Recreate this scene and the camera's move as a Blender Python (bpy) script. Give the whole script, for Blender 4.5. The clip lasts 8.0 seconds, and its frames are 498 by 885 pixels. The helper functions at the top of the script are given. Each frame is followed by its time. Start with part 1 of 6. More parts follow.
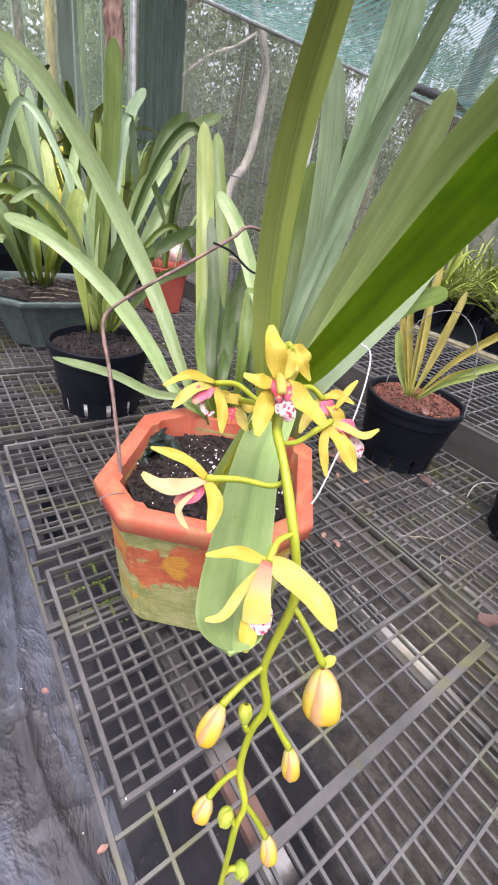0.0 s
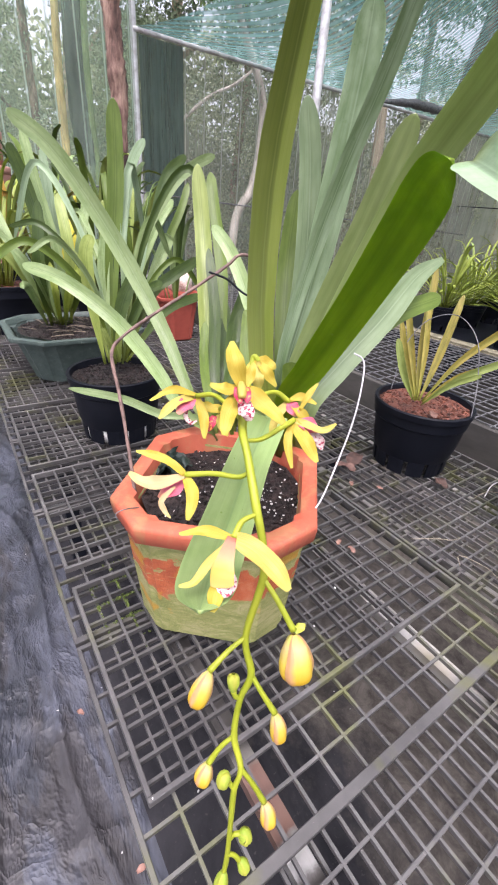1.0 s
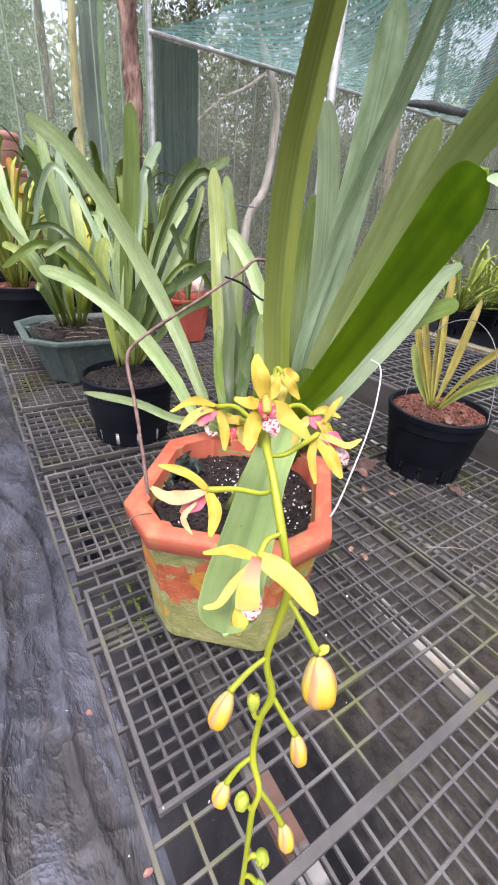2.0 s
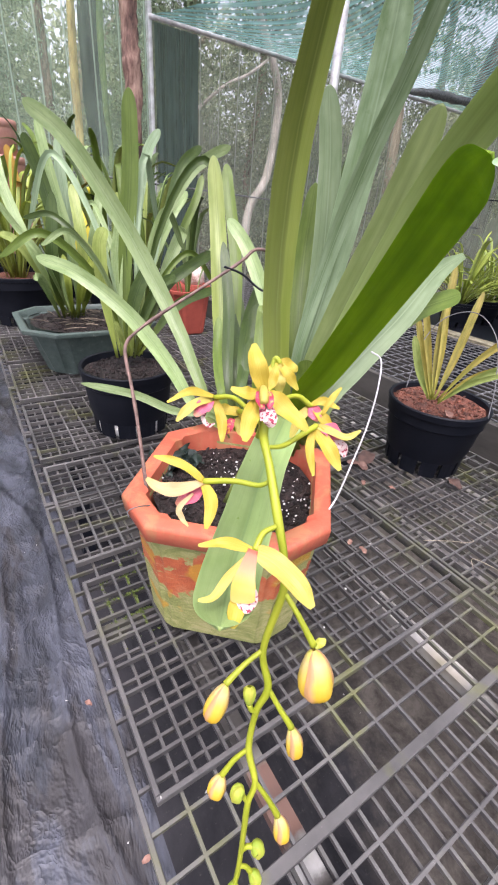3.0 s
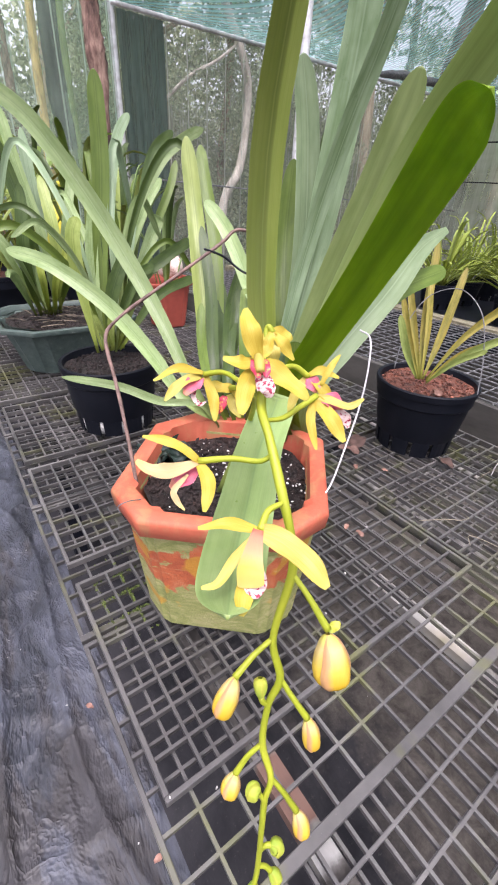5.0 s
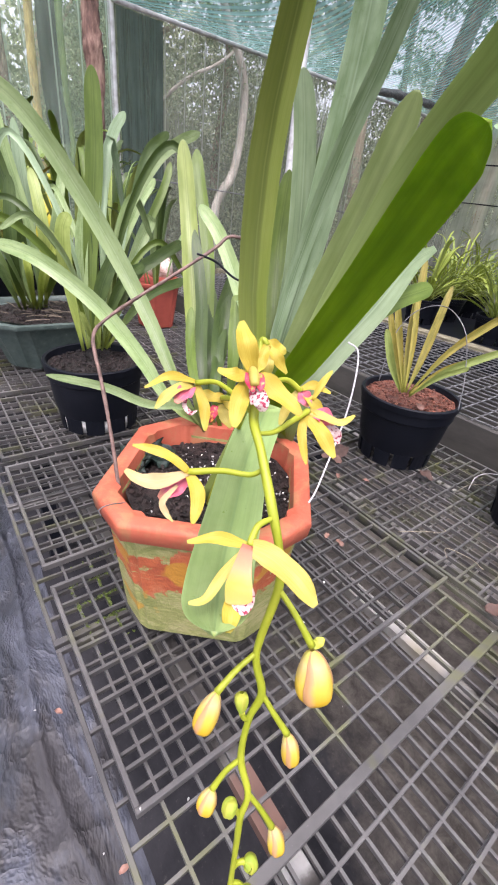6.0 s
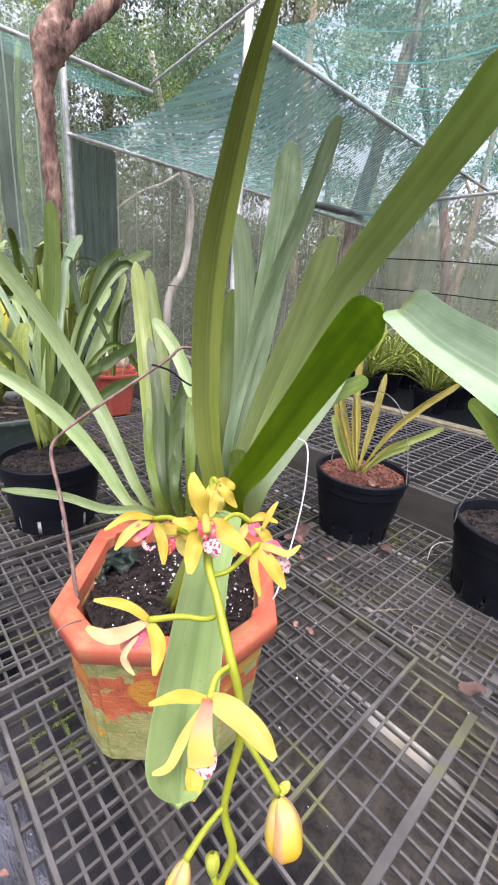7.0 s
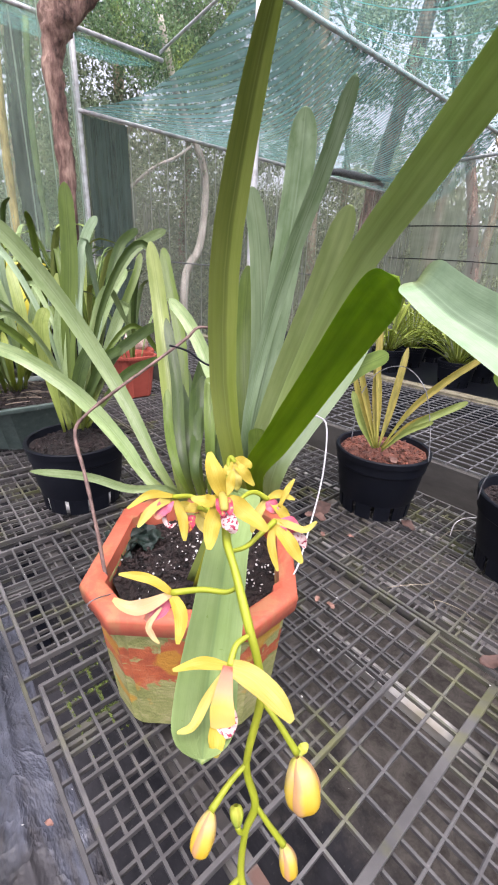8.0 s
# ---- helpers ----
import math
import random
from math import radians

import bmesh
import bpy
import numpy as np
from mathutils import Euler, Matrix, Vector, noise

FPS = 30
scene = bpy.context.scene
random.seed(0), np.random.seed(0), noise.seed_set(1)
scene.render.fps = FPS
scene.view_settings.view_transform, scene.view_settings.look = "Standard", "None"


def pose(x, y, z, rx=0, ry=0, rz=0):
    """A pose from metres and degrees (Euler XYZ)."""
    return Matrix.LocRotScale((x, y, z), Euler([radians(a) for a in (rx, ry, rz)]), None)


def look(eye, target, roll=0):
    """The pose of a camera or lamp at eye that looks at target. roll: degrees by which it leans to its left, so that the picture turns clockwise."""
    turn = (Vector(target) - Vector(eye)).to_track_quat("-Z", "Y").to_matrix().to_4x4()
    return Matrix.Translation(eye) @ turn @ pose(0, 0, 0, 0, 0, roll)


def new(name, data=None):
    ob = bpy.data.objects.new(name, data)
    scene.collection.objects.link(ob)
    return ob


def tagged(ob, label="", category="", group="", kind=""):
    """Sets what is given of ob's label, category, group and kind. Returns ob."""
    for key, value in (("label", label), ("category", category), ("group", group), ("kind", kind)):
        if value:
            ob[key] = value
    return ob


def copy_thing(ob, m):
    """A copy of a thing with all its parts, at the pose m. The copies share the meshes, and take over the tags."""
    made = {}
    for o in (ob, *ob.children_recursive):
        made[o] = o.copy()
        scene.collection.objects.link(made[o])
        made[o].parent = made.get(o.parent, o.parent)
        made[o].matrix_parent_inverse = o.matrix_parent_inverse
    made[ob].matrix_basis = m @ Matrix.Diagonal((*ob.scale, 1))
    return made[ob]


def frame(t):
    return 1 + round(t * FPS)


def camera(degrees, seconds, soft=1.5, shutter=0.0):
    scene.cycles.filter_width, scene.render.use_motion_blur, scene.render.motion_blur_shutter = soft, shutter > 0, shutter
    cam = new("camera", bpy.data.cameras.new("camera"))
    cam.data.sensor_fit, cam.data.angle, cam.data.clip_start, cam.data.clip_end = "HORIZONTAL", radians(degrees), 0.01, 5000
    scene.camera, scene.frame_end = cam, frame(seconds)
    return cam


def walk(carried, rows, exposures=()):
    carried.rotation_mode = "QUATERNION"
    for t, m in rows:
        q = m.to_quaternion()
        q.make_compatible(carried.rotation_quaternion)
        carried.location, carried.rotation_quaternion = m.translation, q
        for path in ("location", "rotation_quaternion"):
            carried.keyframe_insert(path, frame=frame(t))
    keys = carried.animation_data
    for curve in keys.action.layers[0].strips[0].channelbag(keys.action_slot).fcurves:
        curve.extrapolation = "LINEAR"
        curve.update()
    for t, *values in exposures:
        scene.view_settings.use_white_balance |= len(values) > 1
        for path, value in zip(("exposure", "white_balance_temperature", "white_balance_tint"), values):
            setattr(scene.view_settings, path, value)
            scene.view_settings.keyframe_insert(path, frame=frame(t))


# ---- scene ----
# ---- camera ----
cam = camera(62.8, 8.0, 2.0)
PATH = [
    (0, (-0.046, -0.116, 0.397), (1.061, 1.196, -0.629), 10.5),
    (0.5, (-0.041, -0.134, 0.401), (0.979, 1.275, -0.585), 7.2),
    (1, (-0.043, -0.147, 0.404), (0.987, 1.275, -0.553), 4.5),
    (1.5, (-0.046, -0.14, 0.407), (0.954, 1.309, -0.541), 4.6),
    (3, (-0.043, -0.138, 0.405), (0.946, 1.294, -0.581), 4.9),
    (3.5, (-0.048, -0.134, 0.403), (0.918, 1.304, -0.597), 5.4),
    (4, (-0.047, -0.129, 0.401), (1.02, 1.249, -0.58), 7.1),
    (4.2, (-0.048, -0.133, 0.399), (1.045, 1.25, -0.547), 6.4),
    (5.3, (-0.037, -0.13, 0.388), (0.981, 1.234, -0.661), 2.1),
    (5.5, (-0.035, -0.13, 0.385), (1.018, 1.196, -0.679), 3.3),
    (6, (-0.043, -0.127, 0.395), (1.062, 1.216, -0.592), 6.5),
    (6.5, (-0.037, -0.13, 0.406), (1.156, 1.188, -0.512), 6.4),
    (7, (-0.044, -0.131, 0.427), (1.272, 1.224, -0.228), 4.6),
    (7.5, (-0.043, -0.131, 0.426), (1.243, 1.233, -0.27), 3.2),
    (8, (-0.044, -0.134, 0.428), (1.177, 1.257, -0.33), 2.5),
]
walk(cam, [(t, look(eye, target, roll)) for t, eye, target, roll in PATH], [(0, 1.77, 6300, 21), (6.5, 1.77, 6300, 21), (7.2, 1.71, 6300, 21), (8, 1.71, 6300, 21)])

# ---- light ----
world = bpy.data.worlds.new("sky")
scene.world = world
world.use_nodes = True
wn = world.node_tree.nodes
sky = wn.new("ShaderNodeTexSky")
sky.sky_type = "NISHITA"
sky.sun_disc = False
sky.sun_elevation = radians(70)
sky.sun_rotation = radians(222)
sky.air_density, sky.dust_density = 1.0, 4.0
overcast = wn.new("ShaderNodeHueSaturation")
overcast.inputs["Saturation"].default_value = 0.3
world.node_tree.links.new(sky.outputs[0], overcast.inputs["Color"])
world.node_tree.links.new(overcast.outputs[0], wn["Background"].inputs[0])
wn["Background"].inputs[1].default_value = 0.13
sun = new("sun", bpy.data.lights.new("sun", "SUN"))
sun.data.energy, sun.data.angle, sun.data.color = 1.0, radians(40), (1.0, 0.95, 0.88)
sun.matrix_world = look((-0.9, -1.6, 5.0), (0.0, 0.0, 0.0))


# ---- materials ----
class Mat:
    """A node material with short calls for its nodes."""

    def __init__(self, name, rough=0.6, metal=0.0, spec=0.5):
        self.m = bpy.data.materials.new(name)
        self.m.use_nodes = True
        self.n, self.l = self.m.node_tree.nodes, self.m.node_tree.links
        self.b = self.n["Principled BSDF"]
        self.b.inputs["Roughness"].default_value = rough
        self.b.inputs["Metallic"].default_value = metal
        self.b.inputs["Specular IOR Level"].default_value = spec
        self.out = self.n["Material Output"]

    def coord(self, kind="Object", scale=(1, 1, 1)):
        c, m = self.n.new("ShaderNodeTexCoord"), self.n.new("ShaderNodeMapping")
        m.inputs["Scale"].default_value = scale
        self.l.new(c.outputs[kind], m.inputs[0])
        return m.outputs[0]

    def noise(self, vec, scale, detail=4.0, rough=0.6, distort=0.0):
        t = self.n.new("ShaderNodeTexNoise")
        t.inputs["Scale"].default_value, t.inputs["Detail"].default_value = scale, detail
        t.inputs["Roughness"].default_value, t.inputs["Distortion"].default_value = rough, distort
        self.l.new(vec, t.inputs["Vector"])
        return t.outputs["Fac"]

    def wave(self, vec, scale, distort=0.0, axis="X", detail=2.0):
        t = self.n.new("ShaderNodeTexWave")
        t.bands_direction = axis
        t.inputs["Scale"].default_value, t.inputs["Distortion"].default_value = scale, distort
        t.inputs["Detail"].default_value = detail
        self.l.new(vec, t.inputs["Vector"])
        return t.outputs["Fac"]

    def voronoi(self, vec, scale, feature="F1"):
        t = self.n.new("ShaderNodeTexVoronoi")
        t.feature = feature
        t.inputs["Scale"].default_value = scale
        self.l.new(vec, t.inputs["Vector"])
        return t.outputs["Distance"]

    def ramp(self, fac, *stops):
        r = self.n.new("ShaderNodeValToRGB")
        e = r.color_ramp.elements
        while len(e) < len(stops):
            e.new(0.5)
        for i, (p, c) in enumerate(stops):
            e[i].position = p
            e[i].color = (*c, 1) if len(c) == 3 else c
        self.l.new(fac, r.inputs[0])
        return r.outputs[0]

    def mix(self, fac, a, b, how="MIX"):
        x = self.n.new("ShaderNodeMix")
        x.data_type, x.blend_type = "RGBA", how
        for slot, v in ((0, fac), (6, a), (7, b)):
            if isinstance(v, bpy.types.NodeSocket):
                self.l.new(v, x.inputs[slot])
            elif slot == 0:
                x.inputs[0].default_value = v
            else:
                x.inputs[slot].default_value = (*v, 1)
        return x.outputs[2]

    def math(self, op, a, b=0.0):
        x = self.n.new("ShaderNodeMath")
        x.operation = op
        for i, v in enumerate((a, b)):
            if isinstance(v, bpy.types.NodeSocket):
                self.l.new(v, x.inputs[i])
            else:
                x.inputs[i].default_value = v
        return x.outputs[0]

    def random(self):
        return self.n.new("ShaderNodeObjectInfo").outputs["Random"]

    def island(self):
        return self.n.new("ShaderNodeNewGeometry").outputs["Random Per Island"]

    def hue(self, colour, value, low=0.75, high=1.25):
        x = self.n.new("ShaderNodeHueSaturation")
        m = self.n.new("ShaderNodeMapRange")
        m.inputs["To Min"].default_value, m.inputs["To Max"].default_value = low, high
        self.l.new(value, m.inputs[0])
        self.l.new(m.outputs[0], x.inputs["Value"])
        self.l.new(colour, x.inputs["Color"])
        return x.outputs[0]

    def colour(self, c):
        if isinstance(c, bpy.types.NodeSocket):
            self.l.new(c, self.b.inputs["Base Color"])
        else:
            self.b.inputs["Base Color"].default_value = (*c, 1)
        return self

    def rough(self, v):
        self.l.new(v, self.b.inputs["Roughness"])
        return self

    def bump(self, height, strength=0.3, distance=0.002):
        x = self.n.new("ShaderNodeBump")
        x.inputs["Strength"].default_value, x.inputs["Distance"].default_value = strength, distance
        self.l.new(height, x.inputs["Height"])
        self.l.new(x.outputs[0], self.b.inputs["Normal"])
        return self

    def translucent(self, colour, amount=0.3):
        t, x = self.n.new("ShaderNodeBsdfTranslucent"), self.n.new("ShaderNodeMixShader")
        if isinstance(colour, bpy.types.NodeSocket):
            self.l.new(colour, t.inputs[0])
        else:
            t.inputs[0].default_value = (*colour, 1)
        x.inputs[0].default_value = amount
        self.l.new(self.b.outputs[0], x.inputs[1])
        self.l.new(t.outputs[0], x.inputs[2])
        self.l.new(x.outputs[0], self.out.inputs[0])
        return self

    def see_through(self, amount):
        t, x = self.n.new("ShaderNodeBsdfTransparent"), self.n.new("ShaderNodeMixShader")
        if isinstance(amount, bpy.types.NodeSocket):
            self.l.new(amount, x.inputs[0])
        else:
            x.inputs[0].default_value = amount
        self.l.new(self.b.outputs[0], x.inputs[1])
        self.l.new(t.outputs[0], x.inputs[2])
        self.l.new(x.outputs[0], self.out.inputs[0])
        return self


def leaf_material(name, dark, light, shine=0.38, glow=0.3, veins=0.34, rib_tone=None, rib_show=0.18, half=1.0, foot_tone=(0.2, 0.235, 0.025)):
    k = Mat(name, shine, 0, 0.42)
    uv = k.coord("UV")
    broad = k.noise(k.coord("UV", (1.2, 1.6, 1)), 1.3, 4, 0.55)
    tone = k.ramp(broad, (0.3, dark), (0.7, light))
    lines = k.noise(k.coord("UV", (38, 0.12, 1)), 1.0, 2, 0.6)
    tone = k.mix(k.math("MULTIPLY", lines, veins), tone, [c * 0.55 for c in dark])
    stripes = k.ramp(k.noise(k.coord("UV", (5, 0.7, 1)), 1.0, 4, 0.65, 0.2), (0.34, (0.84, 0.86, 0.82)), (0.66, (1.07, 1.06, 1.07)))
    tone = k.mix(0.8, tone, stripes, "MULTIPLY")
    sep = k.n.new("ShaderNodeSeparateXYZ")
    k.l.new(uv, sep.inputs[0])
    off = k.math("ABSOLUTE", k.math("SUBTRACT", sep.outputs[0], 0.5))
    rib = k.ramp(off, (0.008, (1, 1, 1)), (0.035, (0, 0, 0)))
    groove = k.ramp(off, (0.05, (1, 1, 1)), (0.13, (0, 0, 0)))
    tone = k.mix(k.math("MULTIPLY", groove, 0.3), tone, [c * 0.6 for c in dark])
    tone = k.mix(k.math("MULTIPLY", rib, 0.5 if rib_tone else rib_show), tone, rib_tone or [min(1, c * 1.5 + 0.03) for c in light])
    # Fold shading put into the colour: half scales one side of the blade.
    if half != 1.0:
        half_shading = k.ramp(k.math("ADD", sep.outputs[0], k.math("MULTIPLY", k.math("SUBTRACT", lines, 0.5), 0.03)), (0.5 + 0.12 * (half > 1), (1, 1, 1)), (0.55 + 0.12 * (half > 1), (half,) * 3))
        tone = k.mix(1.0, tone, half_shading, "MULTIPLY")
    margin = k.ramp(off, (0.46, (0, 0, 0)), (0.5, (1, 1, 1)))
    tone = k.mix(k.math("MULTIPLY", margin, 0.12), tone, [min(1, c * 1.4 + 0.04) for c in light])
    spots = k.ramp(k.noise(k.coord("Object"), 190, 3), (0.68, (0, 0, 0)), (0.78, (1, 1, 1)))
    tone = k.mix(k.math("MULTIPLY", spots, 0.16), tone, (0.3, 0.3, 0.16))
    blemish = k.ramp(k.noise(k.coord("Object"), 38, 5, 0.7), (0.7, (0, 0, 0)), (0.76, (1, 1, 1)))
    tone = k.mix(k.math("MULTIPLY", blemish, 0.35), tone, (0.1, 0.07, 0.03))
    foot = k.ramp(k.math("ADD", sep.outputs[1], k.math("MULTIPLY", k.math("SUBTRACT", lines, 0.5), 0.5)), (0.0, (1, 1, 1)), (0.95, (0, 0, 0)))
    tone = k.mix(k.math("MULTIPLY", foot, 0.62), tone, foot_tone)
    tone = k.hue(tone, k.random(), 0.82, 1.2)
    k.colour(tone)
    k.rough(k.ramp(k.noise(k.coord("UV", (2, 6, 1)), 2.0, 4), (0.3, (shine - 0.08,) * 3), (0.7, (shine + 0.1,) * 3)))
    k.bump(k.math("ADD", lines, k.math("MULTIPLY", k.noise(k.coord("UV", (3, 2, 1)), 2.0, 3), 1.5)), 0.3, 0.0007)
    return k.translucent(tone, glow).m


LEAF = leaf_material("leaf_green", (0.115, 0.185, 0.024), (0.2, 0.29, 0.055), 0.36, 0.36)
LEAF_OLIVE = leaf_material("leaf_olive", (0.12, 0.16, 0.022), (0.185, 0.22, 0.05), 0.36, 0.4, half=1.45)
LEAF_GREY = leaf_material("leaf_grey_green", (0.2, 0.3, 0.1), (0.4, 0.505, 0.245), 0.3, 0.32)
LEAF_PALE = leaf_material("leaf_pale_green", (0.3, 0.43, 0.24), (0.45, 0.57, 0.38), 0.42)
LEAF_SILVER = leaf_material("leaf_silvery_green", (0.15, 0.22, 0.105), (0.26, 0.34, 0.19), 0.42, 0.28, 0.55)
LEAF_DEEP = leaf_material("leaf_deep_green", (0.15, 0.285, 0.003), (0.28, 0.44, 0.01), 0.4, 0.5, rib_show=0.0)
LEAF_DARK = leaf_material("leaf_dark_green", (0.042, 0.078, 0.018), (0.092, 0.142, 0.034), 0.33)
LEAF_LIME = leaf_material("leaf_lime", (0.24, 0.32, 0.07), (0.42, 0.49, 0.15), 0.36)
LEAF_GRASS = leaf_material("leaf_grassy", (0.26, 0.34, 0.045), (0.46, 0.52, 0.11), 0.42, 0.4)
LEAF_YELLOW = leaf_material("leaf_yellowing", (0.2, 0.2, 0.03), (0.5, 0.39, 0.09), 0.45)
# The dark foot_tone paints in the shade at the crowded leaf bases.
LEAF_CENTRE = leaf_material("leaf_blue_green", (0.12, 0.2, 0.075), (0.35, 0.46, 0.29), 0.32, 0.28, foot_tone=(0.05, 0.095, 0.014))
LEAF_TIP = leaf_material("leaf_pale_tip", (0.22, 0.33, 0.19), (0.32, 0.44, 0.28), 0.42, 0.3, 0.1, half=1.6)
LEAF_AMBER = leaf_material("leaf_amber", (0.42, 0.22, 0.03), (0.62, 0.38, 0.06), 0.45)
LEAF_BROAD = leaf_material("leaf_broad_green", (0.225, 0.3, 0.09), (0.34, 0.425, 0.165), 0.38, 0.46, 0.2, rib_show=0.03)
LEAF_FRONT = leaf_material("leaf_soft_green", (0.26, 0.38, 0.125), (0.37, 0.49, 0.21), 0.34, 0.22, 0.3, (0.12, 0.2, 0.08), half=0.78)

plastic = Mat("tray_plastic", 0.42)
pv = plastic.coord()
grey = plastic.mix(plastic.ramp(plastic.noise(pv, 9, 6, 0.65), (0.4, (0, 0, 0)), (0.7, (1, 1, 1))), (0.054, 0.051, 0.051), (0.118, 0.112, 0.109))
grey = plastic.hue(grey, plastic.random(), 0.8, 1.2)
algae = plastic.ramp(plastic.noise(pv, 8, 5, 0.6, 0.5), (0.53, (0, 0, 0)), (0.68, (1, 1, 1)))
grey = plastic.mix(plastic.math("MULTIPLY", algae, 0.7), grey, (0.1, 0.105, 0.022))
dust = plastic.ramp(plastic.noise(pv, 420, 3), (0.68, (0, 0, 0)), (0.75, (1, 1, 1)))
plastic.colour(plastic.mix(plastic.math("MULTIPLY", dust, 0.5), grey, (0.25, 0.24, 0.22)))
plastic.rough(plastic.ramp(plastic.noise(pv, 30, 4), (0.3, (0.28,) * 3), (0.7, (0.55,) * 3)))
plastic.bump(plastic.noise(pv, 260, 3), 0.15, 0.0005)
TRAY = plastic.m

plastic = Mat("pot_plastic", 0.5, 0, 0.16)
pv = plastic.coord()
plastic.colour(plastic.mix(plastic.ramp(plastic.noise(pv, 14, 5), (0.5, (0, 0, 0)), (0.8, (1, 1, 1))), (0.005, 0.006, 0.01), (0.011, 0.012, 0.017)))
plastic.bump(plastic.noise(pv, 120, 3), 0.12, 0.0008)
BLACK = plastic.m

mat = Mat("weed_mat", 0.45, 0, 0.4)
# Blue-grey patches carry the mat's sky sheen in the base colour.
sheen_patch = mat.ramp(mat.noise(mat.coord("Object", (1.4, 0.6, 1)), 5.0, 8, 0.72, 0.5), (0.42, (0, 0, 0)), (0.58, (1, 1, 1)))
matc = mat.mix(sheen_patch, (0.021, 0.023, 0.03), (0.064, 0.069, 0.09))
brown = mat.ramp(mat.noise(mat.coord("Object", (2.6, 0.5, 1)), 4.0, 7, 0.65, 0.6), (0.5, (0, 0, 0)), (0.6, (1, 1, 1)))
matc = mat.mix(mat.math("MULTIPLY", brown, 0.75), matc, (0.026, 0.022, 0.021))
weave = mat.ramp(mat.noise(mat.coord("Object", (1, 0.08, 1)), 160, 3, 0.6), (0.4, (0.86, 0.86, 0.86)), (0.6, (1.1, 1.1, 1.1)))
matc = mat.mix(0.7, matc, weave, "MULTIPLY")
mat.colour(matc)
mat.rough(mat.ramp(mat.noise(mat.coord("Object", (1, 0.5, 1)), 9, 6, 0.7), (0.36, (0.42,) * 3), (0.66, (0.66,) * 3)))
crease = mat.math("SUBTRACT", 1.0, mat.math("ABSOLUTE", mat.math("SUBTRACT", mat.noise(mat.coord("Object", (1, 0.55, 1)), 9, 5, 0.62, 0.3), 0.5)))
crease = mat.math("POWER", crease, 14.0)
small = mat.noise(mat.coord("Object", (0.8, 1, 1)), 42, 5, 0.65, 0.3)
mat.bump(mat.math("ADD", mat.math("MULTIPLY", crease, 0.7), mat.math("MULTIPLY", small, 0.2)), 0.6, 0.01)
WEEDMAT = mat.m

litter = Mat("leaf_litter", 0.9)
lv = litter.coord()
litter.colour(litter.ramp(litter.noise(lv, 14, 8, 0.7), (0.3, (0.035, 0.028, 0.018)), (0.5, (0.1, 0.075, 0.045)), (0.7, (0.12, 0.13, 0.05))))
litter.bump(litter.noise(lv, 40, 5), 0.8, 0.03)
LITTER = litter.m

terra = Mat("painted_terracotta", 0.7)
tv = terra.coord()
clay = terra.ramp(terra.noise(tv, 26, 7, 0.7), (0.3, (0.26, 0.05, 0.02)), (0.55, (0.42, 0.1, 0.035)), (0.75, (0.48, 0.2, 0.1)))
moss = terra.ramp(terra.noise(terra.coord("Object", (1, 1, 2.2)), 34, 8, 0.75, 0.8), (0.3, (0.13, 0.16, 0.035)), (0.5, (0.25, 0.26, 0.085)), (0.62, (0.36, 0.33, 0.15)), (0.75, (0.2, 0.19, 0.07)))
sep = terra.n.new("ShaderNodeSeparateXYZ")
terra.l.new(tv, sep.inputs[0])
climb = terra.math("SUBTRACT", terra.math("MULTIPLY", terra.math("ABSOLUTE", terra.math("SUBTRACT", sep.outputs[2], 0.1)), 5.0), 0.04)
patch = terra.ramp(terra.math("ADD", terra.noise(tv, 17, 6, 0.62, 0.5), climb), (0.505, (0, 0, 0)), (0.525, (1, 1, 1)))
base = terra.mix(patch, clay, moss)
ochre = terra.ramp(terra.noise(terra.coord("Object", (1, 1, 1.3)), 13, 3, 0.5, 0.5), (0.57, (0, 0, 0)), (0.6, (1, 1, 1)))
base = terra.mix(terra.math("MULTIPLY", ochre, 0.8), base, (0.45, 0.23, 0.02))
scratch = terra.ramp(terra.noise(terra.coord("Object", (30, 30, 140)), 1.0, 4, 0.7), (0.6, (0, 0, 0)), (0.68, (1, 1, 1)))
base = terra.mix(terra.math("MULTIPLY", scratch, 0.35), base, (0.5, 0.46, 0.24))
terra.colour(base)
terra.bump(terra.noise(terra.coord("Object", (1, 1, 2)), 70, 7, 0.7), 0.7, 0.004)
TERRA = terra.m

terra = Mat("terracotta_rim", 0.65)
tv = terra.coord()
rimc = terra.ramp(terra.noise(tv, 20, 6, 0.65), (0.3, (0.36, 0.068, 0.034)), (0.7, (0.46, 0.115, 0.062)))
green = terra.ramp(terra.noise(terra.coord("Object", (1, 1, 0.35)), 38, 6, 0.68, 0.6), (0.5, (0, 0, 0)), (0.6, (1, 1, 1)))
rimc = terra.mix(terra.math("MULTIPLY", green, 0.42), rimc, (0.3, 0.2, 0.085))
worn = terra.ramp(terra.noise(tv, 75, 6, 0.75, 0.4), (0.6, (0, 0, 0)), (0.66, (1, 1, 1)))
terra.colour(terra.mix(terra.math("MULTIPLY", worn, 0.3), rimc, (0.42, 0.2, 0.11)))
terra.bump(terra.noise(tv, 90, 5), 0.4, 0.002)
RIM = terra.m

terra = Mat("red_terracotta", 0.7)
tv = terra.coord()
terra.colour(terra.ramp(terra.noise(tv, 15, 5), (0.3, (0.22, 0.035, 0.022)), (0.7, (0.34, 0.065, 0.04))))
terra.bump(terra.noise(tv, 80, 4), 0.3, 0.002)
REDPOT = terra.m

